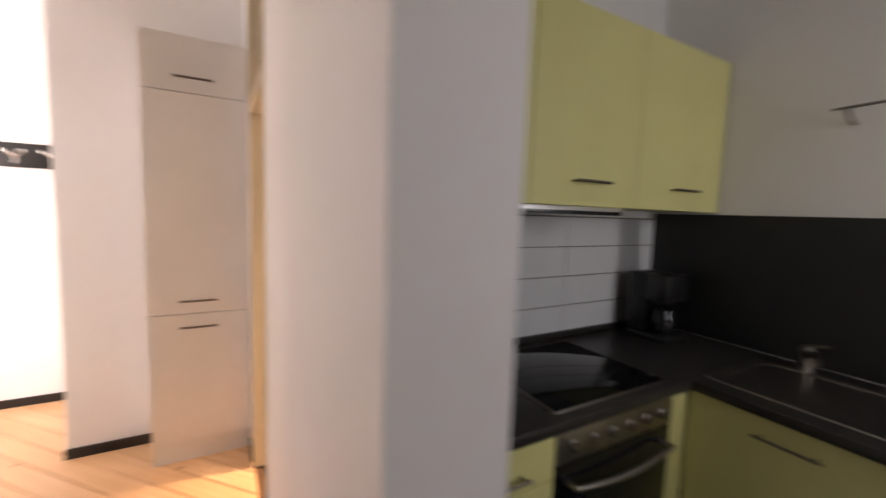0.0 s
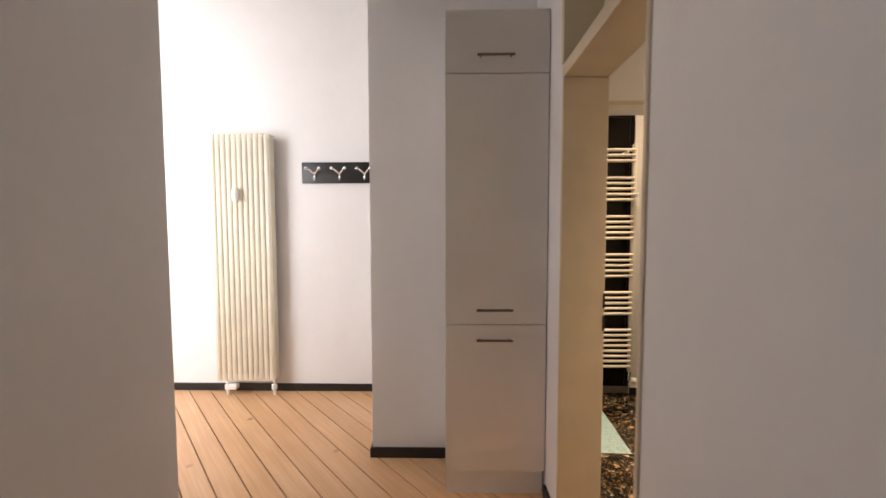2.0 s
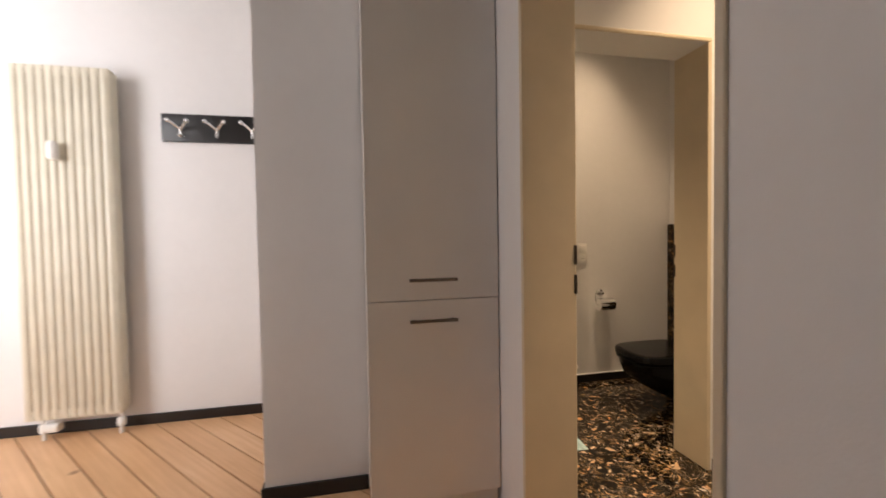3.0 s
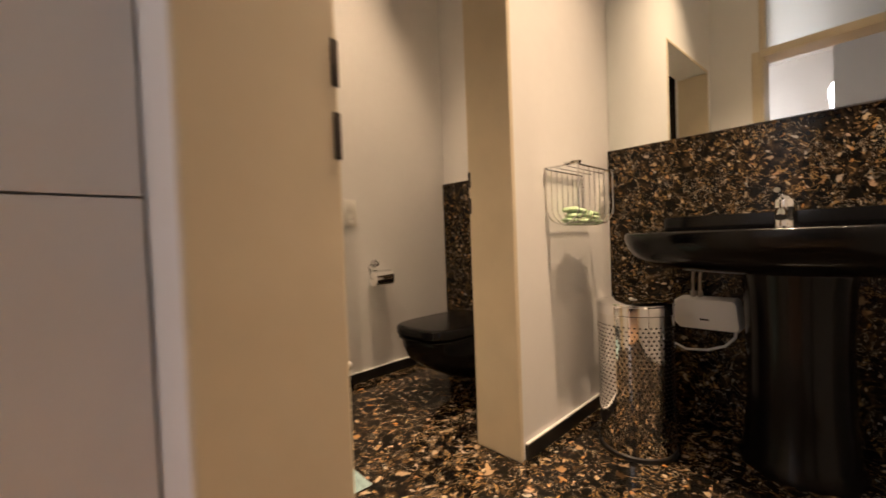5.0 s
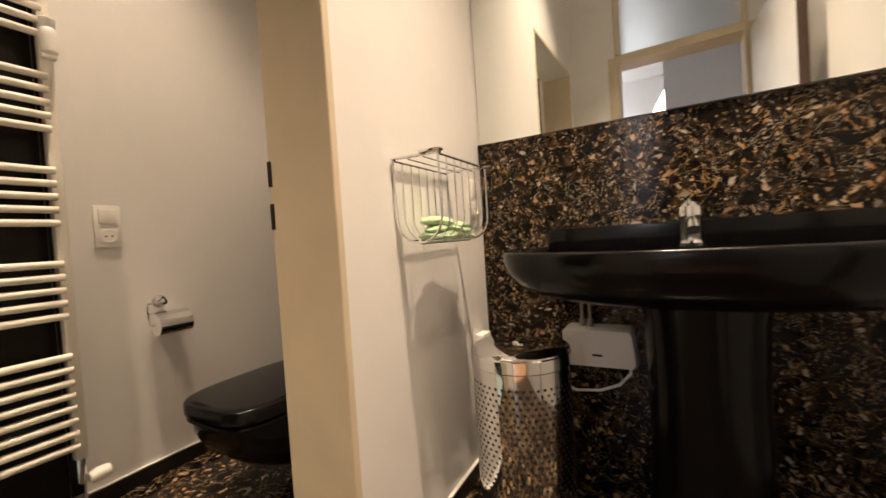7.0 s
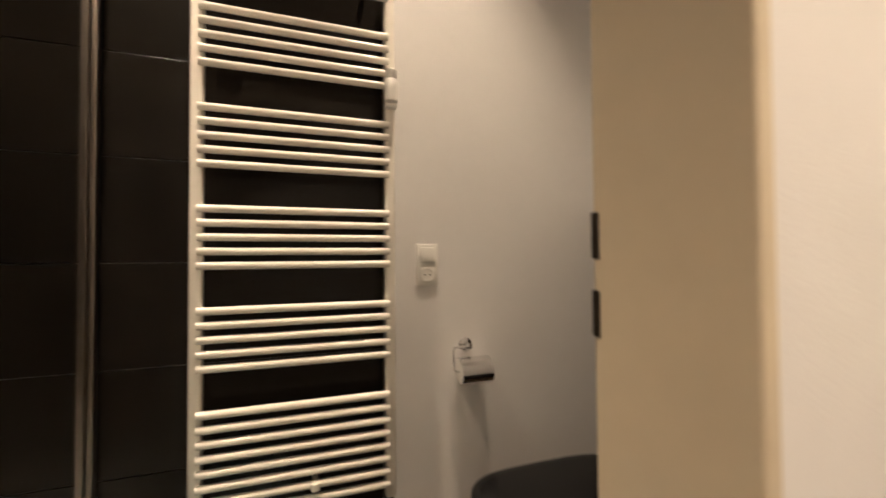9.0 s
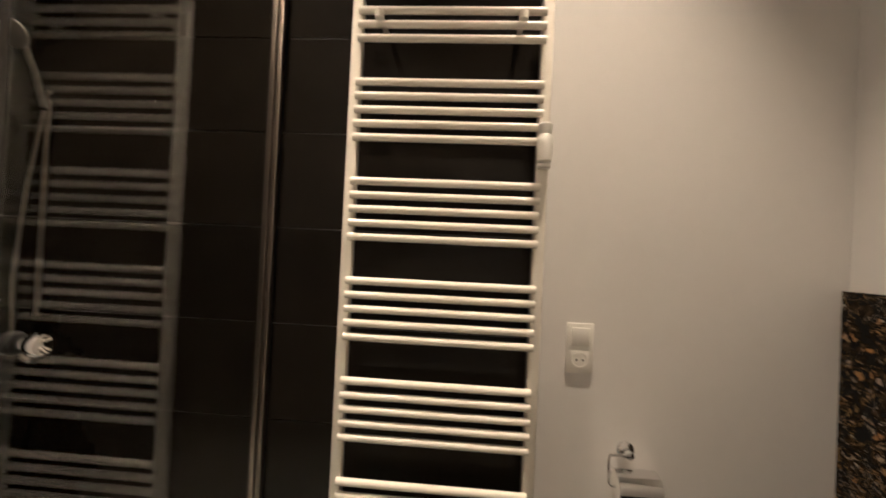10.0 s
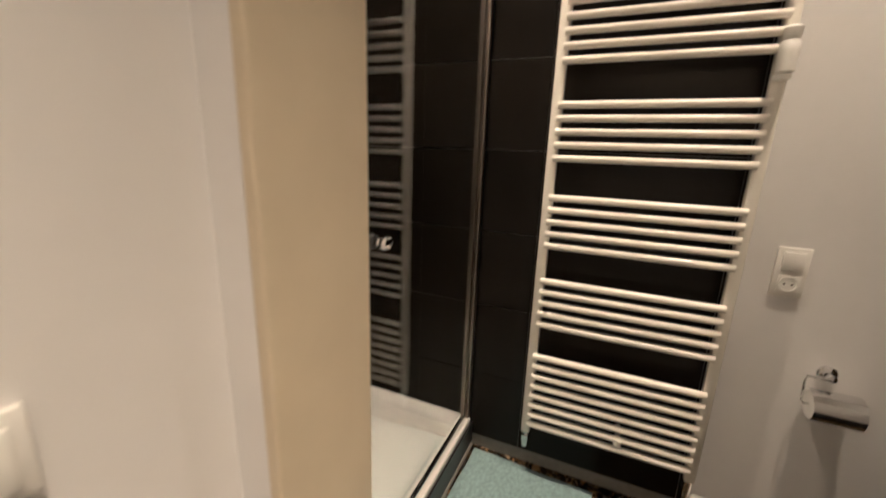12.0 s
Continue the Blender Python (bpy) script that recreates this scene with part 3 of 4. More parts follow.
def coat_rack():
    x0, x1, y, z0, z1 = -1.237, -0.60, FY, 1.730, 1.898
    c = thing("coat_rack", ((x0 + x1) / 2, y, z0), "black wall board with forked silver coat hooks", "coat rack")
    part("board", boxes((x0, x1, y - 0.022, y - 0.0005, z0, z1), r=0.003), M_BASE, c)
    for k in range(4):
        x = x0 + 0.108 + 0.203 * k
        if x > x1:
            break
        bm = bmesh.new()
        zc, yf = 1.80, y - 0.022
        tube(bm, [(x, yf - 0.003, zc - 0.035), (x, yf - 0.008, zc - 0.01), (x, yf - 0.016, zc + 0.01)], 0.009, 10)
        for s in (-1, 1):
            tube(bm, [(x, yf - 0.012, zc + 0.002), (x + s * 0.018, yf - 0.024, zc + 0.018), (x + s * 0.036, yf - 0.042, zc + 0.034), (x + s * 0.05, yf - 0.055, zc + 0.040)], 0.0085, 10)
            bmesh.ops.create_uvsphere(bm, u_segments=12, v_segments=8, radius=0.014, matrix=Matrix.Translation((x + s * 0.052, yf - 0.057, zc + 0.042)))
        tube(bm, [(x, yf - 0.004, zc - 0.03), (x, yf - 0.02, zc - 0.042), (x, yf - 0.034, zc - 0.03)], 0.006, 8)
        part("hook", bm, M_CHROME, c, "forked polished metal hook")
    return c


coat_rack()


def strike_plate(name, x0, x1, y0, y1, z0, z1, label):
    t = thing(name, ((x0 + x1) / 2, (y0 + y1) / 2, z0), label, "door hardware")
    part("plate", boxes((x0, x1, y0, y1, z0, z1), r=0.0008), M_BROWN, t)
    return t


# lock plate and hinge plates on the frames
strike_plate("lock_plate", WX1 - 0.004, WX1 + 0.0068, DY1 - 0.0225, DY1 - 0.0203, 1.022, 1.087, "dark metal latch plate in the cream door frame")
strike_plate("lock_plate", WX1 - 0.004, WX1 + 0.0068, DY1 - 0.0225, DY1 - 0.0203, 0.922, 0.987, "dark metal bolt plate in the cream door frame")
strike_plate("lock_plate", IX1 - 0.0225, IX1 - 0.0203, PY1 - 0.008, PY1 + 0.0045, 1.00, 1.06, "worn metal latch plate in the inner frame")
strike_plate("lock_plate", IX1 - 0.0225, IX1 - 0.0203, PY1 - 0.008, PY1 + 0.0045, 0.90, 0.96, "worn metal bolt plate in the inner frame")

# ---------------------------------------------------------------- wash room things
def superellipse(cx, cy, z, a, b, e, n=48, front=1.0):
    out = []
    for k in range(n):
        t = 2 * math.pi * k / n
        c, s = math.cos(t), math.sin(t)
        f = front if c < 0 else 1.0
        out.append((cx + f * a * math.copysign(abs(c) ** (2 / e), c), cy + b * math.copysign(abs(s) ** (2 / e), s), z))
    return out


def wash_basin():
    cx, cy = 2.06, 1.975
    w = thing("wash_basin", (cx, cy, 0), "wide black ceramic wash basin on a black pedestal", "basin")
    rings = []
    for z, s in ((0.658, 0.45), (0.662, 0.62), (0.671, 0.75), (0.688, 0.86), (0.712, 0.935), (0.740, 0.975), (0.768, 0.996), (0.786, 1.0), (0.796, 0.997), (0.801, 0.987), (0.803, 0.970), (0.800, 0.92), (0.792, 0.87), (0.765, 0.74), (0.742, 0.52), (0.738, 0.2)):
        rings.append(superellipse(cx - 0.02 * (1 - s), cy, z, 0.245 * s, 0.53 * s, 2.25, 64, 1.27))
    part("bowl", ring_loft(bmesh.new(), rings), M_BLACKC, w)
    rings = [superellipse(2.21, cy + 0.01, z, 0.098 * s, 0.42 * s, 5.5, 48) for z, s in ((0.775, 0.97), (0.815, 1.0), (0.848, 1.0), (0.857, 0.985), (0.859, 0.95))]
    part("tap_ledge", ring_loft(bmesh.new(), rings), M_BLACKC, w)
    bm = bmesh.new()
    lathe(bm, (2.12, cy + 0.015, 0), [(0.175, 0.0), (0.175, 0.02), (0.158, 0.06), (0.148, 0.2), (0.145, 0.42), (0.152, 0.6), (0.17, 0.70)], 40, 1.0, 0.95)
    part("pedestal", bm, M_BLACKC, w)
    return w


wash_basin()


def basin_tap():
    x, y, z = 2.065, 2.013, 0.793
    t = thing("basin_tap", (x, y, z), "chrome single-lever tap on the black basin", "tap")
    part("body", lathe(bmesh.new(), (x, y, z), [(0.032, 0), (0.032, 0.008), (0.027, 0.014), (0.026, 0.07), (0.028, 0.076), (0.026, 0.10), (0.014, 0.112)], 24), M_CHROME, t)
    bm = bmesh.new()
    tube(bm, [(x, y, z + 0.05), (x - 0.05, y, z + 0.062), (x - 0.09, y, z + 0.06), (x - 0.108, y, z + 0.042)], 0.0145, 12)
    part("spout", bm, M_CHROME, t)
    bm = bmesh.new()
    tube(bm, [(x, y, z + 0.10), (x - 0.02, y + 0.004, z + 0.118), (x - 0.07, y + 0.012, z + 0.13)], 0.0085, 10)
    part("lever", bm, M_CHROME, t)
    return t


basin_tap()


def water_heater():
    h = thing("water_heater", (2.25, 2.28, 0.40), "small white instant water heater under the basin", "water heater")
    ring = lambda x, s: [(x, 2.272 + s * a, 0.462 + s * b) for a, b in ((0.115, -0.04), (0.095, -0.062), (-0.105, -0.062), (-0.115, -0.05), (-0.105, 0.05), (-0.095, 0.062), (0.10, 0.062), (0.115, 0.05))]
    part("casing", ring_loft(bmesh.new(), [ring(BX1 - 0.021, 1), ring(2.225, 1), ring(2.212, 0.94)]), M_PLASTIC, h)
    part("badge", boxes((2.2105, 2.2119, 2.262, 2.292, 0.438, 0.445), r=0.0005), M_BROWN, h)
    for y in (2.30, 2.325):
        bm = bmesh.new()
        tube(bm, [(2.26, y, 0.525), (2.26, y, 0.60), (2.24, y - 0.01, 0.66)], 0.006, 8)
        lathe(bm, (2.26, y, 0.528), [(0.011, 0), (0.011, 0.022)], 6)
        part("pipe", bm, M_STEEL, h, "braided steel pipe")
    bm = bmesh.new()
    tube(bm, [(2.27, 2.18, 0.41), (2.27, 2.185, 0.37), (2.27, 2.22, 0.33), (2.27, 2.28, 0.305), (2.275, 2.36, 0.295), (2.29, 2.45, 0.33)], 0.005, 8)
    part("cable", bm, M_PLASTIC, h, "white cable")
    return h


water_heater()


def perforated_mat(cx, cy):
    m, nt, b = node_mat("perforated_steel", 0.09, 1.0)
    geo = nt.nodes.new("ShaderNodeNewGeometry")
    sep = nt.nodes.new("ShaderNodeSeparateXYZ")
    nt.links.new(geo.outputs["Position"], sep.inputs[0])

    def op(kind, a, c=None):
        n = nt.nodes.new("ShaderNodeMath")
        n.operation = kind
        for i, v in enumerate((a, c)):
            if v is None:
                continue
            if isinstance(v, (int, float)):
                n.inputs[i].default_value = v
            else:
                nt.links.new(v, n.inputs[i])
        return n.outputs[0]

    u = op("MULTIPLY", op("ARCTAN2", op("SUBTRACT", sep.outputs[1], cy), op("SUBTRACT", sep.outputs[0], cx)), 46 / (2 * math.pi))
    v = op("MULTIPLY", sep.outputs[2], 1 / 0.0145)
    row = op("MULTIPLY", op("FLOOR", v), 0.5)
    du = op("SUBTRACT", op("FRACT", op("ADD", op("ADD", u, row), 200.0)), 0.5)
    dv = op("SUBTRACT", op("FRACT", v), 0.5)
    du, dv = op("MULTIPLY", du, 17.8), op("MULTIPLY", dv, 14.5)
    d = op("SQRT", op("ADD", op("MULTIPLY", du, du), op("MULTIPLY", dv, dv)))
    hole = op("LESS_THAN", d, 3.7)
    inside = op("MULTIPLY", op("LESS_THAN", sep.outputs[2], 0.475), op("GREATER_THAN", sep.outputs[2], 0.05))
    mask = op("MULTIPLY", hole, inside)
    mx = nt.nodes.new("ShaderNodeMix")
    mx.data_type = "RGBA"
    nt.links.new(mask, mx.inputs[0])
    mx.inputs[6].default_value = (0.74, 0.73, 0.71, 1)
    mx.inputs[7].default_value = (0.01, 0.01, 0.01, 1)
    nt.links.new(mx.outputs[2], b.inputs["Base Color"])
    nt.links.new(op("SUBTRACT", 1.0, mask), b.inputs["Metallic"])
    rg = op("ADD", op("MULTIPLY", mask, 0.5), 0.07)
    nt.links.new(rg, b.inputs["Roughness"])
    return m


def waste_bin():
    c = (1.895, 2.432, 0)
    b = thing("waste_bin", c, "tall chrome laundry bin with a perforated wall and flat lid", "bin")
    part("body", lathe(bmesh.new(), c, [(0.128, 0.006), (0.13, 0.012), (0.13, 0.515)], 64), perforated_mat(c[0], c[1]), b)
    part("rim", lathe(bmesh.new(), c, [(0.131, 0.510), (0.1335, 0.513), (0.1335, 0.542), (0.131, 0.545)], 64), M_CHROME, b)
    part("lid", lathe(bmesh.new(), c, [(0.131, 0.5452), (0.131, 0.549), (0.127, 0.552), (0.06, 0.555), (0.001, 0.5555)], 64), M_CHROME, b)
    part("knob", lathe(bmesh.new(), (c[0], c[1], 0.555), [(0.018, 0), (0.018, 0.003), (0.014, 0.006), (0.001, 0.008)], 20), M_CHROME, b)
    part("base_ring", lathe(bmesh.new(), c, [(0.134, 0.0), (0.134, 0.014), (0.130, 0.018)], 64), M_BASE, b, "black plastic base ring")
    return b


waste_bin()


def wire_basket():
    x0, x1, yw, yf, zt, zb = 1.718, 2.02, PY0 - 0.004, PY0 - 0.142, 1.066, 0.846
    ym, rad = (yw + yf) / 2, (yw - yf) / 2 - 0.002
    b = thing("wire_basket", ((x0 + x1) / 2, PY0, zb), "chrome wire basket with rounded bottom fixed to the partition", "basket")
    part("end_rail", boxes((x0 - 0.009, x0 + 0.009, yf - 0.004, yw, zt - 0.002, zt + 0.002), r=0.0008), M_CHROME, b)
    part("end_clip", boxes((x0 - 0.012, x0 + 0.012, yf - 0.008, yf + 0.052, zt + 0.0022, zt + 0.009), r=0.002), M_CHROME, b, "flat polished clip")
    part("end_rail", boxes((x1 - 0.006, x1 + 0.006, yf - 0.004, yw, zt - 0.002, zt + 0.002), r=0.0008), M_CHROME, b)
    for y in (yw - 0.004, yf):
        part("top_wire", tube(bmesh.new(), [(x0, y, zt - 0.005), (x1, y, zt - 0.005)], 0.0032, 8), M_CHROME, b)
    for y in (yf + 0.045, yf + 0.09):
        part("top_wire", tube(bmesh.new(), [(x0, y, zt - 0.006), (x1, y, zt - 0.006)], 0.002, 8), M_CHROME, b)
    n = 8
    for k in range(n):
        x = x0 + (x1 - x0) * k / (n - 1)
        bend = [(x, ym + rad * math.cos(a), zb + rad * 0.95 + rad * 0.95 * math.sin(a)) for a in [radians(180 + 180 * i / 12) for i in range(13)]]
        pts = [(x, yf + 0.002, zt)] + bend + [(x, yw - 0.002, zt)]
        part("wire", tube(bmesh.new(), pts, 0.003 if k in (0, n - 1) else 0.0019, 8), M_CHROME, b)
    for y, dz in ((ym - 0.035, 0.009), (ym, 0.0), (ym + 0.035, 0.009)):
        part("floor_wire", tube(bmesh.new(), [(x0, y, zb + dz - 0.003), (x1, y, zb + dz - 0.003)], 0.002, 8), M_CHROME, b)
    return b


wire_basket()


def folded_cloth(name, cx, cy, z, lx, ly, h, seed, label):
    """A soft folded cloth: stacked wavy lobes."""
    c = thing(name, (cx, cy, z), label, "cloth")
    bm = bmesh.new()
    rnd = random.Random(seed)
    for k in range(3):
        w, ox = 1 - 0.13 * k, rnd.uniform(-0.012, 0.012)
        rings = []
        for i in range(13):
            u = i / 12
            s = max(0.12, math.sin(math.pi * u) ** 0.4)
            x = cx + ox + (u - 0.5) * lx * w
            wob = 0.006 * math.sin(9 * u + 2 * k + seed)
            ring = []
            for j in range(14):
                a = 2 * math.pi * j / 14
                ring.append((x, cy + wob + ly * 0.5 * w * s * math.cos(a), z + h * (k + 0.5) / 3 + wob * 0.5 + h * 0.24 * s * math.sin(a) * (1 + 0.25 * math.sin(5 * a + 7 * u + k))))
            rings.append(ring)
        ring_loft(bm, rings)
    part("fold", bm, M_CLOTH, c)
    return c


folded_cloth("folded_cloth", 1.835, 2.617, 0.851, 0.22, 0.085, 0.058, 2, "pale green folded cloth lying in the wire basket")
folded_cloth("folded_cloth", 1.932, 2.617, 0.851, 0.17, 0.08, 0.046, 5, "pale green rolled cloth lying in the wire basket")


def wall_plate(name, origin, u, out, gangs, label, category):
    """A white switch or socket plate; u: sideways, out: away from the wall; gangs from the top: 's' switch, 'o' outlet."""
    o, u, out = Vector(origin), Vector(u), Vector(out)
    up = Vector((0, 0, 1))
    p = thing(name, origin, label, category)
    n = len(gangs)
    H = 0.071 * n + 0.0095

    def slab(bm, cu, cz, w, h, d0, d1, r):
        c = o + u * cu + up * cz + out * (d0 + d1) / 2
        ex = abs(u.x) * w + abs(out.x) * (d1 - d0)
        ey = abs(u.y) * w + abs(out.y) * (d1 - d0)
        return box(bm, c.x - ex / 2, c.x + ex / 2, c.y - ey / 2, c.y + ey / 2, c.z - h / 2, c.z + h / 2, r)

    part("frame", slab(bmesh.new(), 0, 0, 0.081, H, 0.0005, 0.0095, 0.0025), M_PLASTIC, p)
    for i, g in enumerate(gangs):
        cz = (n - 1) * 0.0355 - 0.071 * i
        if g == "s":
            part("rocker", slab(bmesh.new(), 0, cz, 0.055, 0.055, 0.0097, 0.0145, 0.002), M_PLASTIC, p)
        else:
            ins = part("outlet", slab(bmesh.new(), 0, cz, 0.055, 0.055, 0.0097, 0.0115, 0.001), M_PLASTIC, p)
            bm = bmesh.new()
            m = Matrix.Translation(o + up * cz + out * 0.0122) @ out.to_track_quat("Z", "Y").to_matrix().to_4x4()
            ring = lambda r, z: [m @ Vector((r * math.cos(2 * math.pi * k / 28), r * math.sin(2 * math.pi * k / 28), z)) for k in range(28)]
            ring_loft(bm, [ring(0.0235, 0), ring(0.0235, 0.0012), ring(0.020, 0.0012), ring(0.0195, -0.0004)], (False, True))
            part("well", bm, M_PLASTIC, ins, "round recessed socket well")
            bm = bmesh.new()
            for s in (-1, 1):
                slab(bm, s * 0.0095, cz, 0.0055, 0.0055, 0.0118, 0.0132, 0.001)
            part("contacts", bm, M_BROWN, ins, "dark contact holes")
    return p


wall_plate("switch_socket", (1.558, BY1 - 0.012, 0.977), (1, 0, 0), (0, -1, 0), "so", "white two-gang switch and socket beside the towel radiator", "socket")
wall_plate("switch_socket", (2.225, PY0, 0.99), (1, 0, 0), (0, -1, 0), "so", "white two-gang socket on the partition beside the marble", "socket")
wall_plate("light_switch", (WX1, 2.467, 1.050), (0, 1, 0), (1, 0, 0), "s", "white rocker light switch beside the bathroom door", "switch")
jb = thing("cable_box", (2.21, PY0, 0.46), "small white cable box low on the partition", "cable box")
part("box", boxes((2.175, 2.245, PY0 - 0.034, PY0 - 0.0005, 0.452, 0.495), r=0.004), M_PLASTIC, jb)

# ---------------------------------------------------------------- toilet room things
def toilet():
    cy = 3.33
    t = thing("toilet", (2.0, cy, 0), "black ceramic toilet with closed lid before the marble lining", "toilet")

    def ring(z, x0, x1, b, e):
        xm, a, pts = (x0 + x1) / 2, (x1 - x0) / 2, []
        for k in range(48):
            th = 2 * math.pi * k / 48
            c, sn = math.cos(th), math.sin(th)
            pts.append((xm + a * math.copysign(abs(c) ** (2 / e), c), cy + b * math.copysign(abs(sn) ** (2 / e), sn), z))
        return pts

    bowl = [ring(z - 0.02, x0, 2.295, b, 3.6) for z, x0, b in ((0.075, 1.95, 0.10), (0.10, 1.86, 0.118), (0.14, 1.74, 0.142), (0.19, 1.65, 0.163), (0.245, 1.59, 0.178), (0.30, 1.565, 0.185), (0.338, 1.56, 0.186))]
    part("bowl", ring_loft(bmesh.new(), bowl), M_BLACKC, t)
    for nm, z0, z1, g in (("seat", 0.320, 0.338, 0.0), ("lid", 0.3395, 0.386, 0.005)):
        rings = [ring(z, 1.552 - g + d, 2.075 - d, 0.190 + g - d, 3.8) for z, d in ((z0, 0.004), (z0 + 0.004, 0.0), (z1 - 0.012, 0.0), (z1 - 0.005, 0.004), (z1 - 0.001, 0.012), (z1, 0.03))]
        part(nm, ring_loft(bmesh.new(), rings), M_BLACKC, t)
    part("hinge", tube(bmesh.new(), [(2.09, cy - 0.09, 0.35), (2.09, cy + 0.09, 0.35)], 0.012, 10), M_CHROME, t, "chrome lid hinge")
    return t


toilet()


def paper_holder():
    x, y, z = 1.717, BY1 - 0.012, 0.677
    p = thing("paper_holder", (x, y, z), "chrome toilet paper holder with a covered roll", "paper holder")
    m = Matrix.Translation((x - 0.01, y, z)) @ Matrix.Rotation(radians(90), 4, "X")
    bm = lathe(bmesh.new(), (0, 0, 0), [(0.026, 0.0), (0.026, 0.008), (0.02, 0.014), (0.012, 0.016), (0.012, 0.04), (0.001, 0.044)], 24)
    bmesh.ops.transform(bm, matrix=m, verts=bm.verts)
    part("mount", bm, M_CHROME, p)
    bm = tube(bmesh.new(), [(x - 0.01, y - 0.038, z), (x - 0.068, y - 0.04, z), (x - 0.072, y - 0.042, z - 0.02), (x - 0.072, y - 0.052, z - 0.075), (x - 0.066, y - 0.052, z - 0.085), (x + 0.068, y - 0.052, z - 0.085)], 0.004, 8)
    part("bar", bm, M_CHROME, p)
    bm = bmesh.new()
    rings = []
    for xx in (x - 0.058, x + 0.062):
        outer = [(xx, y - 0.052 + 0.052 * math.cos(a), z - 0.085 + 0.05 * math.sin(a)) for a in [radians(55 + 190 * k / 14) for k in range(15)]]
        inner = [(xx, y - 0.052 + 0.050 * math.cos(a), z - 0.085 + 0.048 * math.sin(a)) for a in [radians(245 - 190 * k / 14) for k in range(15)]]
        rings.append(outer + inner)
    part("cover", ring_loft(bm, rings), M_CHROME, p, "curved chrome roll cover")
    m = Matrix.Translation((x - 0.052, y - 0.052, z - 0.085)) @ Matrix.Rotation(radians(90), 4, "Y")
    bm = lathe(bmesh.new(), (0, 0, 0), [(0.02, 0), (0.042, 0), (0.043, 0.002), (0.043, 0.103), (0.042, 0.105), (0.02, 0.105)], 28)
    bmesh.ops.transform(bm, matrix=m, verts=bm.verts)
    part("roll", bm, M_PAPER, p, "white paper roll")
    return p


paper_holder()


def towel_radiator():
    yf = 3.785
    r = thing("towel_radiator", (1.125, 3.80, 0.17), "tall white ladder towel radiator on dark tiles", "radiator")
    for x in (0.8375, 1.411):
        part("upright", boxes((x - 0.0175, x + 0.0175, yf - 0.004, yf + 0.03, 0.205, 2.018), r=0.008), M_WHITE, r)
    zs = [1.886 + 0.042 * k for k in range(3)] + [1.753 - 0.3005 * g - 0.042 * k for g in range(4) for k in range(5)] + [0.5505 - 0.042 * k for k in range(8)]
    me = None
    for z in zs:
        if me is None:
            first = part("rung", tube(bmesh.new(), [(0.843, yf - 0.006, z), (1.405, yf - 0.006, z)], 0.0118, 14), M_WHITE, r)
            me, z_first = first.data, z
        else:
            o = new("rung", me)
            o.parent = r
            o.location = (0, 0, z - z_first)
    for x, z in ((0.91, 1.949), (1.335, 1.949), (1.17, 0.2985)):
        bm = bmesh.new()
        tube(bm, [(x, yf - 0.026, z), (x, BY1, z)], 0.009, 10)
        lathe(bm, (x, yf - 0.02, z - 0.014), [(0.006, 0), (0.014, 0.003), (0.014, 0.025), (0.006, 0.028)], 12)
        part("bracket", bm, M_WHITE, r)
    bm = bmesh.new()
    lathe(bm, (1.411, yf - 0.028, 1.521), [(0.012, 0.0), (0.021, 0.004), (0.0235, 0.05), (0.022, 0.07), (0.016, 0.079), (0.019, 0.084), (0.02, 0.107), (0.013, 0.113)], 24)
    k = part("thermostat", bm, M_PLASTIC, r, "white thermostat with probe")
    part("clip", boxes((1.392, 1.430, yf - 0.03, yf - 0.003, 1.506, 1.5205), r=0.004), M_PLASTIC, k)
    bm = bmesh.new()
    tube(bm, [(1.411, yf + 0.012, 0.206), (1.411, yf + 0.012, 0.13), (1.411, BY1 - 0.002, 0.13)], 0.012, 10)
    v = part("valve", bm, M_CHROME, r)
    m = Matrix.Translation((1.425, yf + 0.004, 0.135)) @ Matrix.Rotation(radians(90), 4, "Y")
    bm = lathe(bmesh.new(), (0, 0, 0), [(0.014, 0), (0.022, 0.008), (0.024, 0.02), (0.022, 0.055), (0.012, 0.064), (0.001, 0.066)], 20)
    bmesh.ops.transform(bm, matrix=m, verts=bm.verts)
    part("valve_head", bm, M_PLASTIC, v, "white thermostatic valve head")
    bm = bmesh.new()
    tube(bm, [(0.8375, yf + 0.012, 0.206), (0.8375, yf + 0.012, 0.14), (0.8375, BY1 - 0.002, 0.14)], 0.011, 10)
    lathe(bm, (0.8375, yf + 0.012, 0.165), [(0.017, 0), (0.017, 0.026)], 8)
    part("valve", bm, M_CHROME, r)
    return r


towel_radiator()


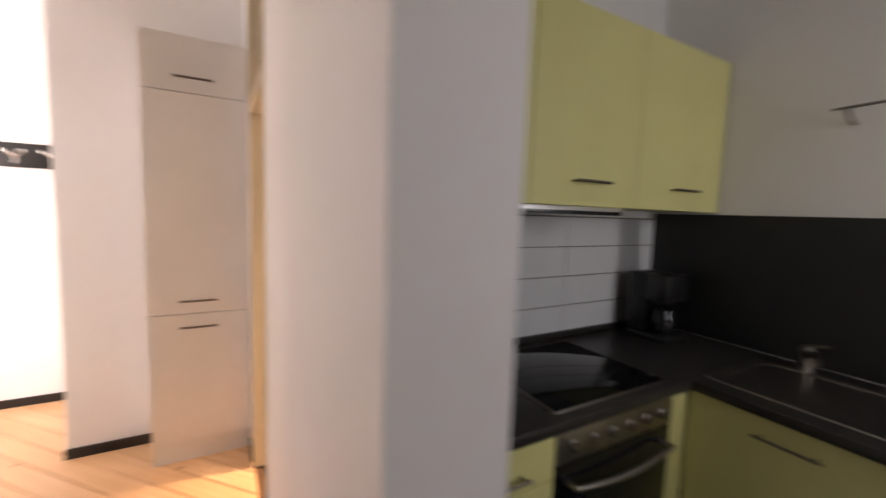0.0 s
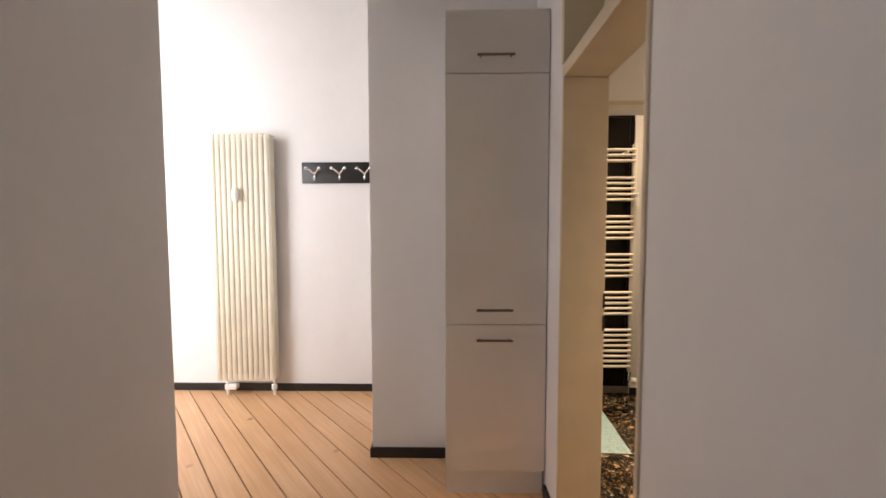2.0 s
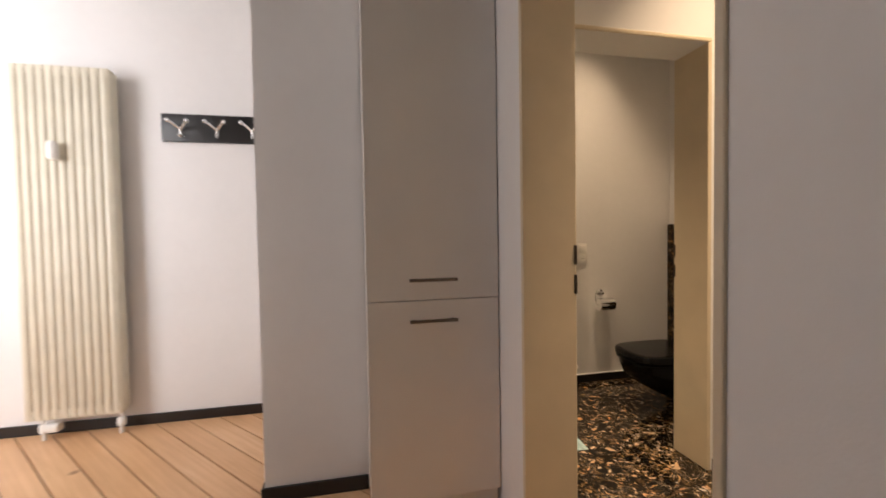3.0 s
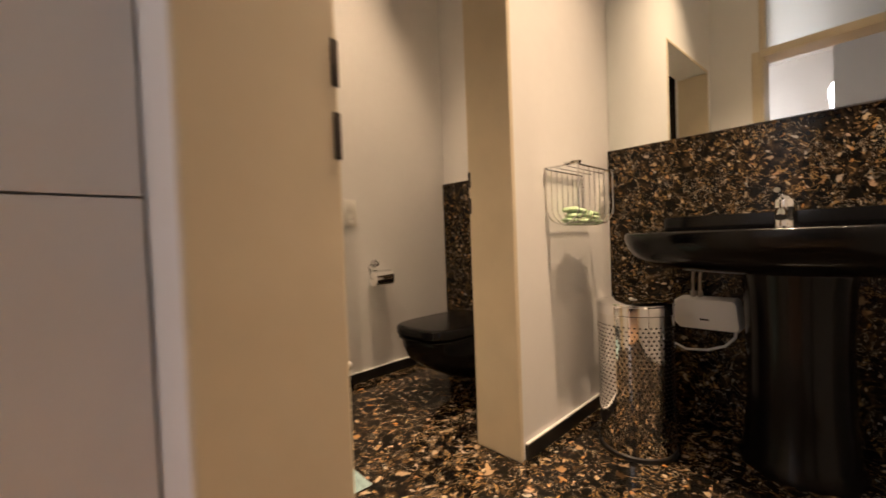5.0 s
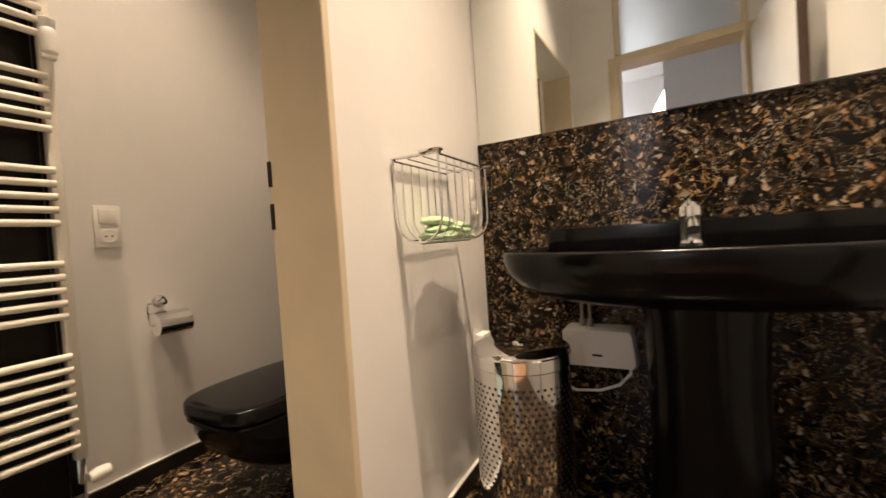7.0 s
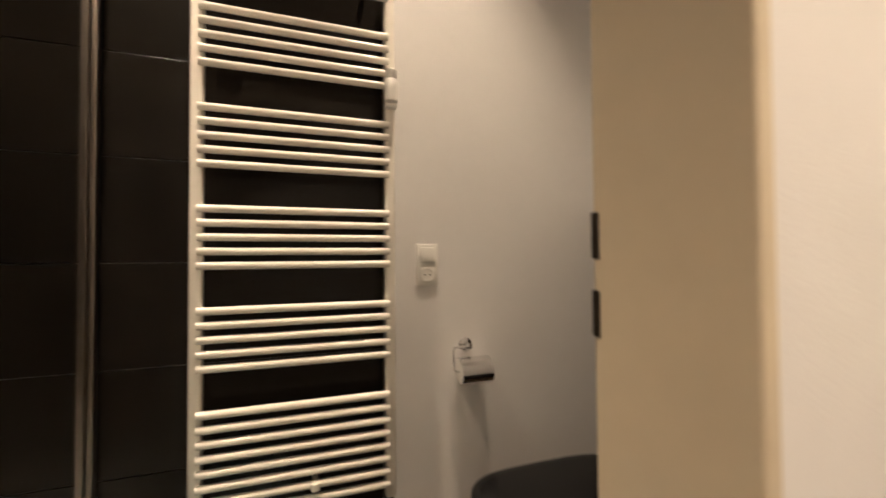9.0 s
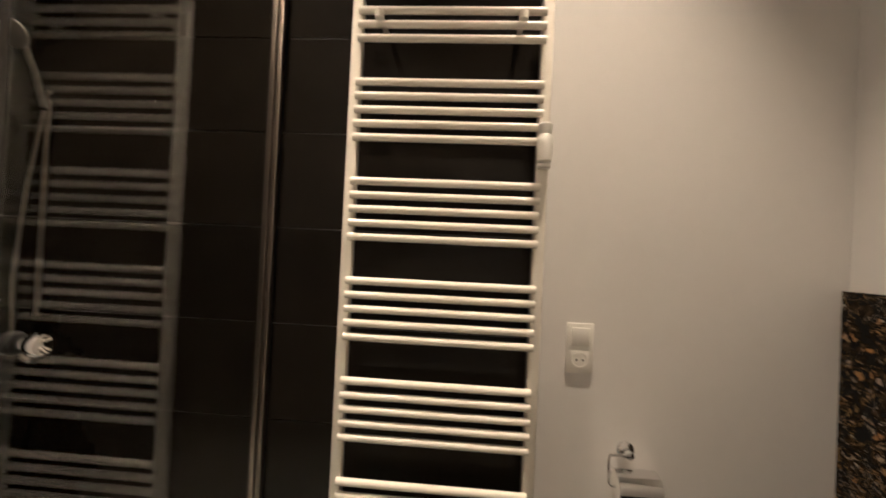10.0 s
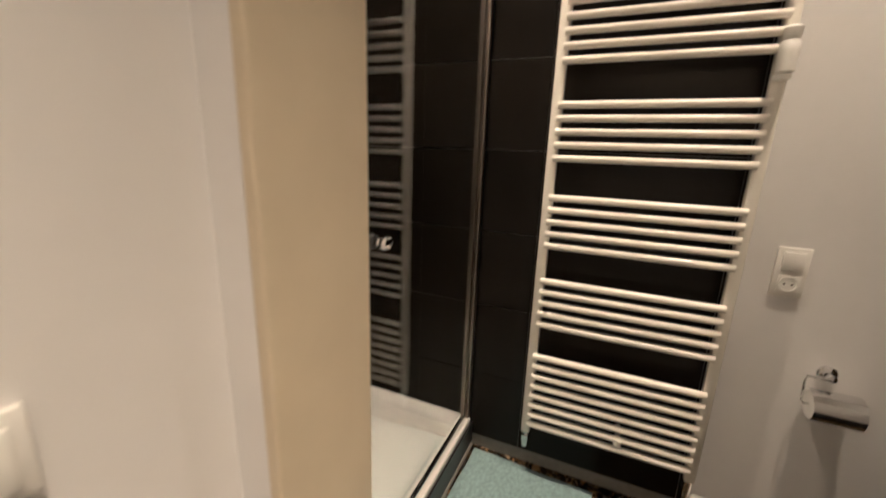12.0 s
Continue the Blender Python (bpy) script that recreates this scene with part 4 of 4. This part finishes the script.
def bath_mat():
    b = thing("bath_mat", (0.86, 3.4, 0), "sage green cotton bath mat on the marble floor", "mat")
    bm = bmesh.new()
    c = [Vector((0.60, 2.985, 0)), Vector((1.072, 2.985, 0)), Vector((1.116, 3.815, 0)), Vector((0.612, 3.845, 0))]
    n = 26
    top = []
    for i in range(n + 1):
        row = []
        for j in range(n + 1):
            u, v = i / n, j / n
            p = (c[0] * (1 - u) + c[1] * u) * (1 - v) + (c[3] * (1 - u) + c[2] * u) * v
            edge = min(u, v, 1 - u, 1 - v)
            z = 0.011 * min(1, (edge * 14) ** 0.5) + 0.002 * noise.noise(p * 9) + 0.001
            row.append(bm.verts.new((p.x + 0.006 * noise.noise(p * 6), p.y + 0.006 * noise.noise(p * 6 + Vector((4, 2, 1))), max(0.0015, z))))
        top.append(row)
    for i in range(n):
        for j in range(n):
            bm.faces.new((top[i][j], top[i + 1][j], top[i + 1][j + 1], top[i][j + 1]))
    rim = [top[i][0] for i in range(n + 1)] + [top[n][j] for j in range(1, n + 1)] + [top[i][n] for i in range(n - 1, -1, -1)] + [top[0][j] for j in range(n - 1, 0, -1)]
    low = [bm.verts.new((v.co.x, v.co.y, 0.0005)) for v in rim]
    for i in range(len(rim)):
        k = (i + 1) % len(rim)
        bm.faces.new((rim[i], rim[k], low[k], low[i]))
    part("fabric", bm, M_MAT, b)
    return b


bath_mat()


def shower():
    t = thing("shower_tray", (0.06, 3.43, 0), "white acrylic shower tray with a rounded basin", "shower tray")
    x0, x1, y0, y1, zt = SX0 + 0.002, GX + 0.03, 3.012, BY1 - 0.004, 0.145
    cx, cy = (x0 + x1) / 2, (y0 + y1) / 2
    a, b = (x1 - x0) / 2, (y1 - y0) / 2
    rings = [superellipse(cx, cy, z, a * s if s > 0.9 else a - m, b * s if s > 0.9 else b - m, e, 64) for z, s, m, e in (
        (0.0, 1.0, 0, 60), (zt - 0.006, 1.0, 0, 60), (zt, 0.99, 0, 50), (zt, 0.5, 0.055, 6.5), (zt - 0.008, 0.5, 0.066, 6), (zt - 0.025, 0.5, 0.080, 5.5), (0.075, 0.5, 0.105, 5), (0.055, 0.5, 0.14, 4.5), (0.046, 0.5, 0.22, 4), (0.042, 0.5, 0.36, 2.5))]
    part("basin", ring_loft(bmesh.new(), rings), M_TRAY, t)
    part("sill_strip", boxes((x1 + 0.0085, x1 + 0.014, y0, y1, 0.0, 0.022), r=0.001), M_CABEDGE, t, "pale edging along the floor")
    part("front_strip", boxes((x1 + 0.0005, x1 + 0.008, y0, y1, 0.0, 0.12)), M_BASE, t, "dark front strip", smooth=False)
    s = thing("shower_screen", (GX, 3.48, zt), "clear glass shower screen in slim chrome profiles with a round knob", "shower screen")
    part("pane", boxes((GX - 0.004, GX + 0.004, 3.115, y1 - 0.02, zt + 0.012, 2.085)), M_GLASS, s, smooth=False).visible_shadow = False
    part("edge_seal", boxes((GX - 0.005, GX + 0.005, 3.107, 3.1145, zt + 0.012, 2.085), r=0.002), M_SEAL, s, "clear grey edge seal")
    for xa, xb, yb in ((GX - 0.022, GX - 0.006, 0.018), (GX - 0.0055, GX + 0.0065, 0.030), (GX + 0.007, GX + 0.024, 0.022)):
        part("wall_profile", boxes((xa, xb, y1 - 0.004 - yb, y1 - 0.001, zt, 2.10), r=0.003), M_HANDLE, s)
    part("bottom_rail", boxes((GX - 0.012, GX + 0.012, 3.10, y1 - 0.036, zt, zt + 0.02), r=0.003), M_CHROME, s)
    for sgn, mat, nm in ((1, M_CHROME, "chrome grip of the knob"), (-1, M_BASE, "dark inner grip of the knob")):
        bm = lathe(bmesh.new(), (0, 0, 0), [(0.011, 0.0), (0.009, 0.003), (0.009, 0.005), (0.016, 0.008), (0.0175, 0.012), (0.0175, 0.022), (0.015, 0.026), (0.001, 0.027)], 24)
        bmesh.ops.transform(bm, matrix=Matrix.Translation((GX + sgn * 0.0042, 3.158, 1.082)) @ Matrix.Rotation(radians(90 * sgn), 4, "Y"), verts=bm.verts)
        part("knob", bm, mat, s, nm)
    f = thing("shower_set", (-0.20, 3.84, 0.8), "chrome riser rail with hand shower and steel hose", "shower")
    X, Y = -0.20, BY1 - 0.002
    part("rail", tube(bmesh.new(), [(X, Y - 0.045, 0.98), (X, Y - 0.045, 1.72)], 0.008, 12), M_HANDLE, f)
    for z in (1.0, 1.70):
        part("rail_mount", tube(bmesh.new(), [(X, Y, z), (X, Y - 0.05, z)], 0.013, 12), M_CHROME, f)
    h = part("hand_shower", tube(bmesh.new(), [(X, Y - 0.06, 1.66), (X + 0.01, Y - 0.10, 1.76), (X + 0.02, Y - 0.15, 1.84)], 0.010, 10), M_STEEL, f)
    bm = lathe(bmesh.new(), (0, 0, 0), [(0.012, 0.0), (0.04, 0.012), (0.042, 0.022), (0.036, 0.026)], 24)
    bmesh.ops.transform(bm, matrix=Matrix.Translation((X + 0.022, Y - 0.155, 1.85)) @ Matrix.Rotation(radians(120), 4, "X"), verts=bm.verts)
    part("spray_head", bm, M_SATIN, h)
    part("hose", tube(bmesh.new(), [(X, Y - 0.06, 1.65), (X - 0.03, Y - 0.07, 1.4), (X - 0.05, Y - 0.08, 1.1), (X - 0.03, Y - 0.09, 0.92), (X, Y - 0.07, 0.84)], 0.006, 8), M_HANDLE, f, "dull steel hose")
    part("wall_elbow", tube(bmesh.new(), [(X, Y, 0.83), (X, Y - 0.05, 0.83), (X, Y - 0.068, 0.845)], 0.014, 12), M_CHROME, f)


shower()


def ceiling_spot(p):
    s = thing("ceiling_spot", (p[0], p[1], BZ), "round recessed ceiling spot glowing warm white", "lamp", "ceiling spots")
    part("trim_ring", lathe(bmesh.new(), (p[0], p[1], BZ), [(0.034, 0.0), (0.046, 0.0), (0.046, -0.004), (0.036, -0.006), (0.034, -0.002)], 28, caps=(False, False)), M_CHROME, s)
    part("bulb", lathe(bmesh.new(), (p[0], p[1], BZ), [(0.033, -0.0005), (0.033, -0.003), (0.02, -0.005), (0.001, -0.0055)], 24), M_LAMP, s, "glowing lamp face")
    return s


# the fitting over the shower is added along with its fill lamp
for _p in (BASIN_SPOT, MIRROR_SPOT, TOILET_SPOT, SHOWER_FILL_SPOT):
    ceiling_spot(_p)

# ---------------------------------------------------------------- kitchen things
KZ = 1.558 # underside of the wall cabinets


def kitchen_door(parent, axis, a0, a1, t, z0, z1, out, handle):
    """A yellow front with a bar handle; out: -1 when it faces the lower side."""
    th = 0.018 * out
    if axis == "x":
        d = part("door", boxes((a0, a1, min(t, t - th), max(t, t - th), z0, z1), r=0.0015), M_YELLOW, parent, smooth=False)
    else:
        d = part("door", boxes((min(t, t - th), max(t, t - th), a0, a1, z0, z1), r=0.0015), M_YELLOW, parent, smooth=False)
    h0, h1, hz = handle
    bar_handle(d, h0, h1, t, hz, 0.03 * out, axis)
    return d


for _x0, _x1 in ((0.67, 1.267), (1.267, 1.868), (1.868, 2.54)):
    c = thing("wall_cabinet", ((_x0 + _x1) / 2, KY, KZ), "lime yellow laminate kitchen wall cabinet", "cabinet", "kitchen wall cabinets")
    part("body", boxes((_x0 + 0.001, _x1 - 0.001, 1.07, KY - 0.001, KZ, 2.30)), M_YELLOW, c, smooth=False)
    _hc = (_x0 + _x1) / 2
    kitchen_door(c, "x", _x0 + 0.002, _x1 - 0.002, 1.05, KZ, 2.30, -1, (_hc - 0.095, _hc + 0.095, KZ + 0.095))
hood = thing("cooker_hood", (1.4, 1.2, KZ - 0.03), "slim steel cooker hood under the wall cabinets", "hood")
part("body", boxes((1.00, 1.75, 1.06, KY - 0.012, KZ - 0.035, KZ - 0.001), r=0.003), M_STEEL, hood)
part("slider", boxes((1.00, 1.75, 1.03, 1.058, KZ - 0.035, KZ - 0.003), r=0.003), M_CHROME, hood)

structure("trim_sink_splash", boxes((KX - 0.012, KX - 0.0005, -1.2, KY - 0.013, 0.905, KZ - 0.01)), M_SPLASH, "black panel behind the sink worktop")
tiles_base = structure("trim_hob_splash", boxes((WX1, KX - 0.013, KY - 0.006, KY + 0.019, 0.905, KZ - 0.04)), M_GROUT, "white tiled splashback with dark joints")
bm = boxes((-0.298, 0.298, -0.004, 0.004, -0.073, 0.073), r=0.0015)
tile_me = finish("tile", bm, M_WTILE)
for _i in range(4):
    for _j in range(4):
        piece("tile", tile_me, tiles_base, (0.93 + 0.6 * _i - (0.0 if _i < 3 else 0.2), KY - 0.0095, 0.985 + 0.151 * _j))

wt = thing("worktop", (1.6, 0.9, 0.86), "dark laminate L-shaped kitchen worktop", "worktop")
part("hob_side", boxes((WX1 + 0.002, KX - 0.013, 0.76, KY - 0.014, 0.862, 0.90), r=0.004), M_WORK, wt)
part("sink_side", boxes((1.88, KX - 0.013, -1.2, 0.7595, 0.862, 0.90), r=0.004), M_WORK, wt)
part("upstand", boxes((WX1 + 0.002, KX - 0.03, KY - 0.03, KY - 0.0145, 0.9005, 0.93), r=0.003), M_WORK, wt)

hob = thing("ceramic_hob", (1.5, 1.05, 0.90), "black ceramic hob with a steel rim in the worktop", "hob")
part("rim", boxes((1.20, 1.78, 0.80, 1.31, 0.9005, 0.906), r=0.002), M_STEEL, hob)
part("glass", boxes((1.208, 1.772, 0.808, 1.302, 0.9062, 0.9085), r=0.001), M_HOB, hob)

for _x0, _x1 in ((0.64, 1.185),):
    c = thing("base_cabinet", ((_x0 + _x1) / 2, 1.1, 0), "lime yellow laminate kitchen base cabinet beside the oven", "cabinet")
    part("body", boxes((_x0, _x1, 0.80, KY - 0.02, 0.10, 0.86)), M_YELLOW, c, smooth=False)
    part("plinth", boxes((_x0, _x1, 0.84, 0.86, 0.0, 0.10)), M_BASE, c, smooth=False)
    kitchen_door(c, "x", _x0 + 0.002, _x1 - 0.002, 0.78, 0.71, 0.855, -1, (_x1 - 0.28, _x1 - 0.12, 0.76))
    kitchen_door(c, "x", _x0 + 0.002, _x1 - 0.002, 0.78, 0.105, 0.706, -1, (_x1 - 0.28, _x1 - 0.12, 0.66))


def oven():
    x0, x1 = 1.19, 1.79
    o = thing("built_in_oven", (1.49, 1.1, 0), "steel and black glass built-in oven under the hob", "oven")
    part("body", boxes((x0, x1, 0.80, KY - 0.02, 0.10, 0.858)), M_BROWN, o, smooth=False)
    part("control_panel", boxes((x0, x1, 0.776, 0.7995, 0.745, 0.858), r=0.004), M_STEEL, o)
    for k in range(6):
        x = x0 + 0.07 + 0.092 * k
        bm = lathe(bmesh.new(), (0, 0, 0), [(0.020, 0), (0.020, 0.004), (0.016, 0.008), (0.0155, 0.024), (0.001, 0.025)], 18)
        bmesh.ops.transform(bm, matrix=Matrix.Translation((x, 0.7755, 0.80)) @ Matrix.Rotation(radians(90), 4, "X"), verts=bm.verts)
        part("knob", bm, M_STEEL, o)
    d = part("door", boxes((x0 + 0.003, x1 - 0.003, 0.778, 0.799, 0.15, 0.74), r=0.004), M_HOB, o, "black glass oven door")
    bm = tube(bmesh.new(), [(x0 + 0.05, 0.778, 0.685)] + [(x0 + 0.05 + 0.5 * k / 10, 0.735 - 0.012 * math.sin(math.pi * k / 10), 0.685 - 0.015 * math.sin(math.pi * k / 10)) for k in range(11)] + [(x1 - 0.05, 0.778, 0.685)], 0.010, 10)
    part("handle", bm, M_STEEL, d, "steel bar handle")
    part("plinth", boxes((x0, x1, 0.84, 0.86, 0.0, 0.10)), M_BASE, o, smooth=False)
    return o


oven()
c = thing("sink_cabinet", (2.2, 0.2, 0), "lime yellow laminate sink base cabinet", "cabinet")
part("body", boxes((1.925, KX - 0.02, -1.19, 0.755, 0.10, 0.86)), M_YELLOW, c, smooth=False)
part("corner_post", boxes((1.795, 1.9, 0.782, 0.80, 0.10, 0.858)), M_YELLOW, c, smooth=False)
part("plinth", boxes((1.96, 1.98, -1.19, 0.755, 0.0, 0.10)), M_BASE, c, smooth=False)
for _y0, _y1 in ((0.15, 0.78), (-0.45, 0.148), (-1.19, -0.452)):
    kitchen_door(c, "y", _y0, _y1 - 0.002, 1.905, 0.105, 0.856, -1, ((_y0 + _y1) / 2 - 0.09, (_y0 + _y1) / 2 + 0.09, 0.79))


def sink():
    s = thing("kitchen_sink", (2.2, 0.25, 0.90), "stainless steel sink with drainer in the dark worktop", "sink")
    cx, cy = 2.2, 0.35
    rings = [superellipse(cx, cy, z, a, b, e, 48) for z, a, b, e in ((0.9005, 0.235, 0.43, 12), (0.905, 0.233, 0.428, 12), (0.905, 0.20, 0.38, 9), (0.902, 0.195, 0.375, 9), (0.893, 0.19, 0.37, 8), (0.8925, 0.05, 0.1, 4))]
    part("bowl", ring_loft(bmesh.new(), rings), M_STEEL, s)
    part("drain", lathe(bmesh.new(), (cx, cy, 0.8928), [(0.034, 0.0), (0.034, 0.002), (0.026, 0.003), (0.001, 0.0015)], 24), M_HANDLE, s, "dull round drain strainer")
    t = thing("sink_tap", (2.42, 0.60, 0.905), "dull steel single-lever kitchen tap behind the sink", "tap")
    part("body", lathe(bmesh.new(), (2.42, 0.60, 0.905), [(0.026, 0), (0.024, 0.01), (0.022, 0.07), (0.024, 0.09), (0.012, 0.11)], 20), M_HANDLE, t)
    part("spout", tube(bmesh.new(), [(2.42, 0.60, 0.965), (2.36, 0.57, 1.0), (2.27, 0.53, 1.0), (2.25, 0.522, 0.98)], 0.012, 10), M_HANDLE, t)
    part("lever", tube(bmesh.new(), [(2.42, 0.60, 1.012), (2.41, 0.53, 1.03)], 0.008, 8), M_HANDLE, t)


sink()


def coffee_maker():
    x, y, z = 2.30, 1.18, 0.90
    k = thing("coffee_maker", (x, y, z), "black filter coffee machine in the worktop corner", "coffee machine")
    part("base", boxes((x - 0.10, x + 0.10, y - 0.11, y + 0.11, z + 0.001, z + 0.03), r=0.008), M_BASE, k)
    part("tank", boxes((x - 0.09, x + 0.09, y + 0.03, y + 0.11, z + 0.0305, z + 0.34), r=0.012), M_BASE, k)
    part("filter_head", boxes((x - 0.09, x + 0.09, y - 0.10, y + 0.0295, z + 0.20, z + 0.34), r=0.015), M_BASE, k)
    j = part("jug", lathe(bmesh.new(), (x, y - 0.035, z + 0.031), [(0.05, 0), (0.062, 0.03), (0.06, 0.09), (0.045, 0.125), (0.048, 0.135)], 28), M_HOB, k, "dark glass jug")
    part("jug_handle", tube(bmesh.new(), [(x - 0.05, y - 0.05, z + 0.15), (x - 0.09, y - 0.07, z + 0.13), (x - 0.09, y - 0.07, z + 0.07), (x - 0.058, y - 0.055, z + 0.06)], 0.007, 8), M_BASE, j)
    return k


coffee_maker()
rl = thing("wall_rail", (KX, 0.5, 1.97), "thin steel wall rail on white kitchen wall", "rail")
part("bar", tube(bmesh.new(), [(KX - 0.10, 0.62, 1.975), (KX - 0.10, 0.0, 1.985)], 0.006, 10), M_STEEL, rl)
part("bracket", tube(bmesh.new(), [(KX, 0.58, 1.93), (KX - 0.05, 0.58, 1.94), (KX - 0.10, 0.58, 1.975)], 0.009, 10), M_STEEL, rl)

# ---------------------------------------------------------------- tiles and boards, piece by piece
shower_back = structure("wall_shower_back", boxes((SX0 + 0.0, 1.436, BY1 + 0.003, BY1 + 0.0115, 0, BZ)), M_GROUT, "dark tiled wall behind shower and radiator")
shower_end = structure("wall_shower_end", boxes((SX0 - 0.039, SX0 - 0.003, 3.011, BY1 + 0.0025, 0, BZ)), M_GROUT, "dark tiled shower end wall")
TP = 0.3115
bm = boxes((-0.2985, 0.2985, -0.003, 0.003, -TP / 2 + 0.0014, TP / 2 - 0.0014), r=0.0008)
dark_me = finish("tile", bm, M_DARKTILE)
bm = boxes((-0.0165, 0.0165, -0.003, 0.003, -TP / 2 + 0.0014, TP / 2 - 0.0014), r=0.0008)
dark_half = finish("tile", bm, M_DARKTILE)
for _j in range(11):
    z = 0.682 - 2.5 * TP + TP * _j + TP
    if z + TP / 2 > BZ or z < 0:
        continue
    for _i in range(3):
        piece("tile", dark_me, shower_back, (SX0 + 0.30 + 0.6 * _i, BY1, z))
    piece("tile", dark_half, shower_back, (SX0 + 1.8183, BY1, z))
bm = boxes((-0.003, 0.003, -0.4, 0.425, -0.4085, 0.4085), r=0.0008)
end_me = finish("tile", bm, M_DARKTILE)
for z in (0.8950, 1.7150):
    piece("tile", end_me, shower_end, (SX0, 3.435, z))
bm = boxes((-0.003, 0.003, -0.4, 0.425, -0.20, 0.20), r=0.0008)
end_half = finish("tile", bm, M_DARKTILE)
for z in (0.283, 2.327, 2.73):
    piece("tile", end_half, shower_end, (SX0, 3.435, z))


def clip_poly(poly, axis, limit, keep_low):
    out = []
    for p, q in zip(poly, poly[1:] + poly[:1]):
        a = (p[axis] <= limit) == keep_low or p[axis] == limit
        b = (q[axis] <= limit) == keep_low or q[axis] == limit
        if a:
            out.append(p)
        if a != b:
            t = (limit - p[axis]) / (q[axis] - p[axis])
            out.append((p[0] + t * (q[0] - p[0]), p[1] + t * (q[1] - p[1])))
    return out


floor_hall = structure("floor_hall", boxes((HX0, WX0 + 0.05, YB, FY, -0.049, -0.014)), M_SUB, "oiled pine board floor laid diagonally")
PW = 0.1337
d = Vector((math.cos(PLANK_TURN), math.sin(PLANK_TURN)))
nrm = Vector((-d.y, d.x))
origin = Vector((-0.94, 2.45))
for k in range(-45, 45):
    c0 = origin + nrm * (PW * k + 0.0034)
    c1 = origin + nrm * (PW * (k + 1) - 0.0034)
    poly = [tuple(c0 - d * 9), tuple(c0 + d * 9), tuple(c1 + d * 9), tuple(c1 - d * 9)]
    for axis, limit, low in ((0, HX0, False), (0, WX0 + 0.0, True), (1, YB, False), (1, FY, True)):
        poly = clip_poly(poly, axis, limit, low)
        if len(poly) < 3:
            break
    if len(poly) < 3:
        continue
    bm = bmesh.new()
    ring_loft(bm, [[(x, y, -0.0138) for x, y in poly], [(x, y, -0.0018) for x, y in poly]], (True, False))
    up = [bm.verts.new((x, y, -0.0018)) for x, y in poly]
    ins = []
    for x, y in poly:
        s = (Vector((x, y)) - origin).dot(nrm) - PW * (k + 0.5)
        q = Vector((x, y)) - nrm * math.copysign(min(0.0004, abs(s)), s)
        ins.append(bm.verts.new((q.x, q.y, 0.0)))
    for i in range(len(poly)):
        j = (i + 1) % len(poly)
        bm.faces.new((up[i], up[j], ins[j], ins[i]))
    bm.faces.new(ins)
    bmesh.ops.remove_doubles(bm, verts=bm.verts, dist=1e-5)
    o = new("plank", finish("plank", bm, M_PLANK))
    o.parent = floor_hall
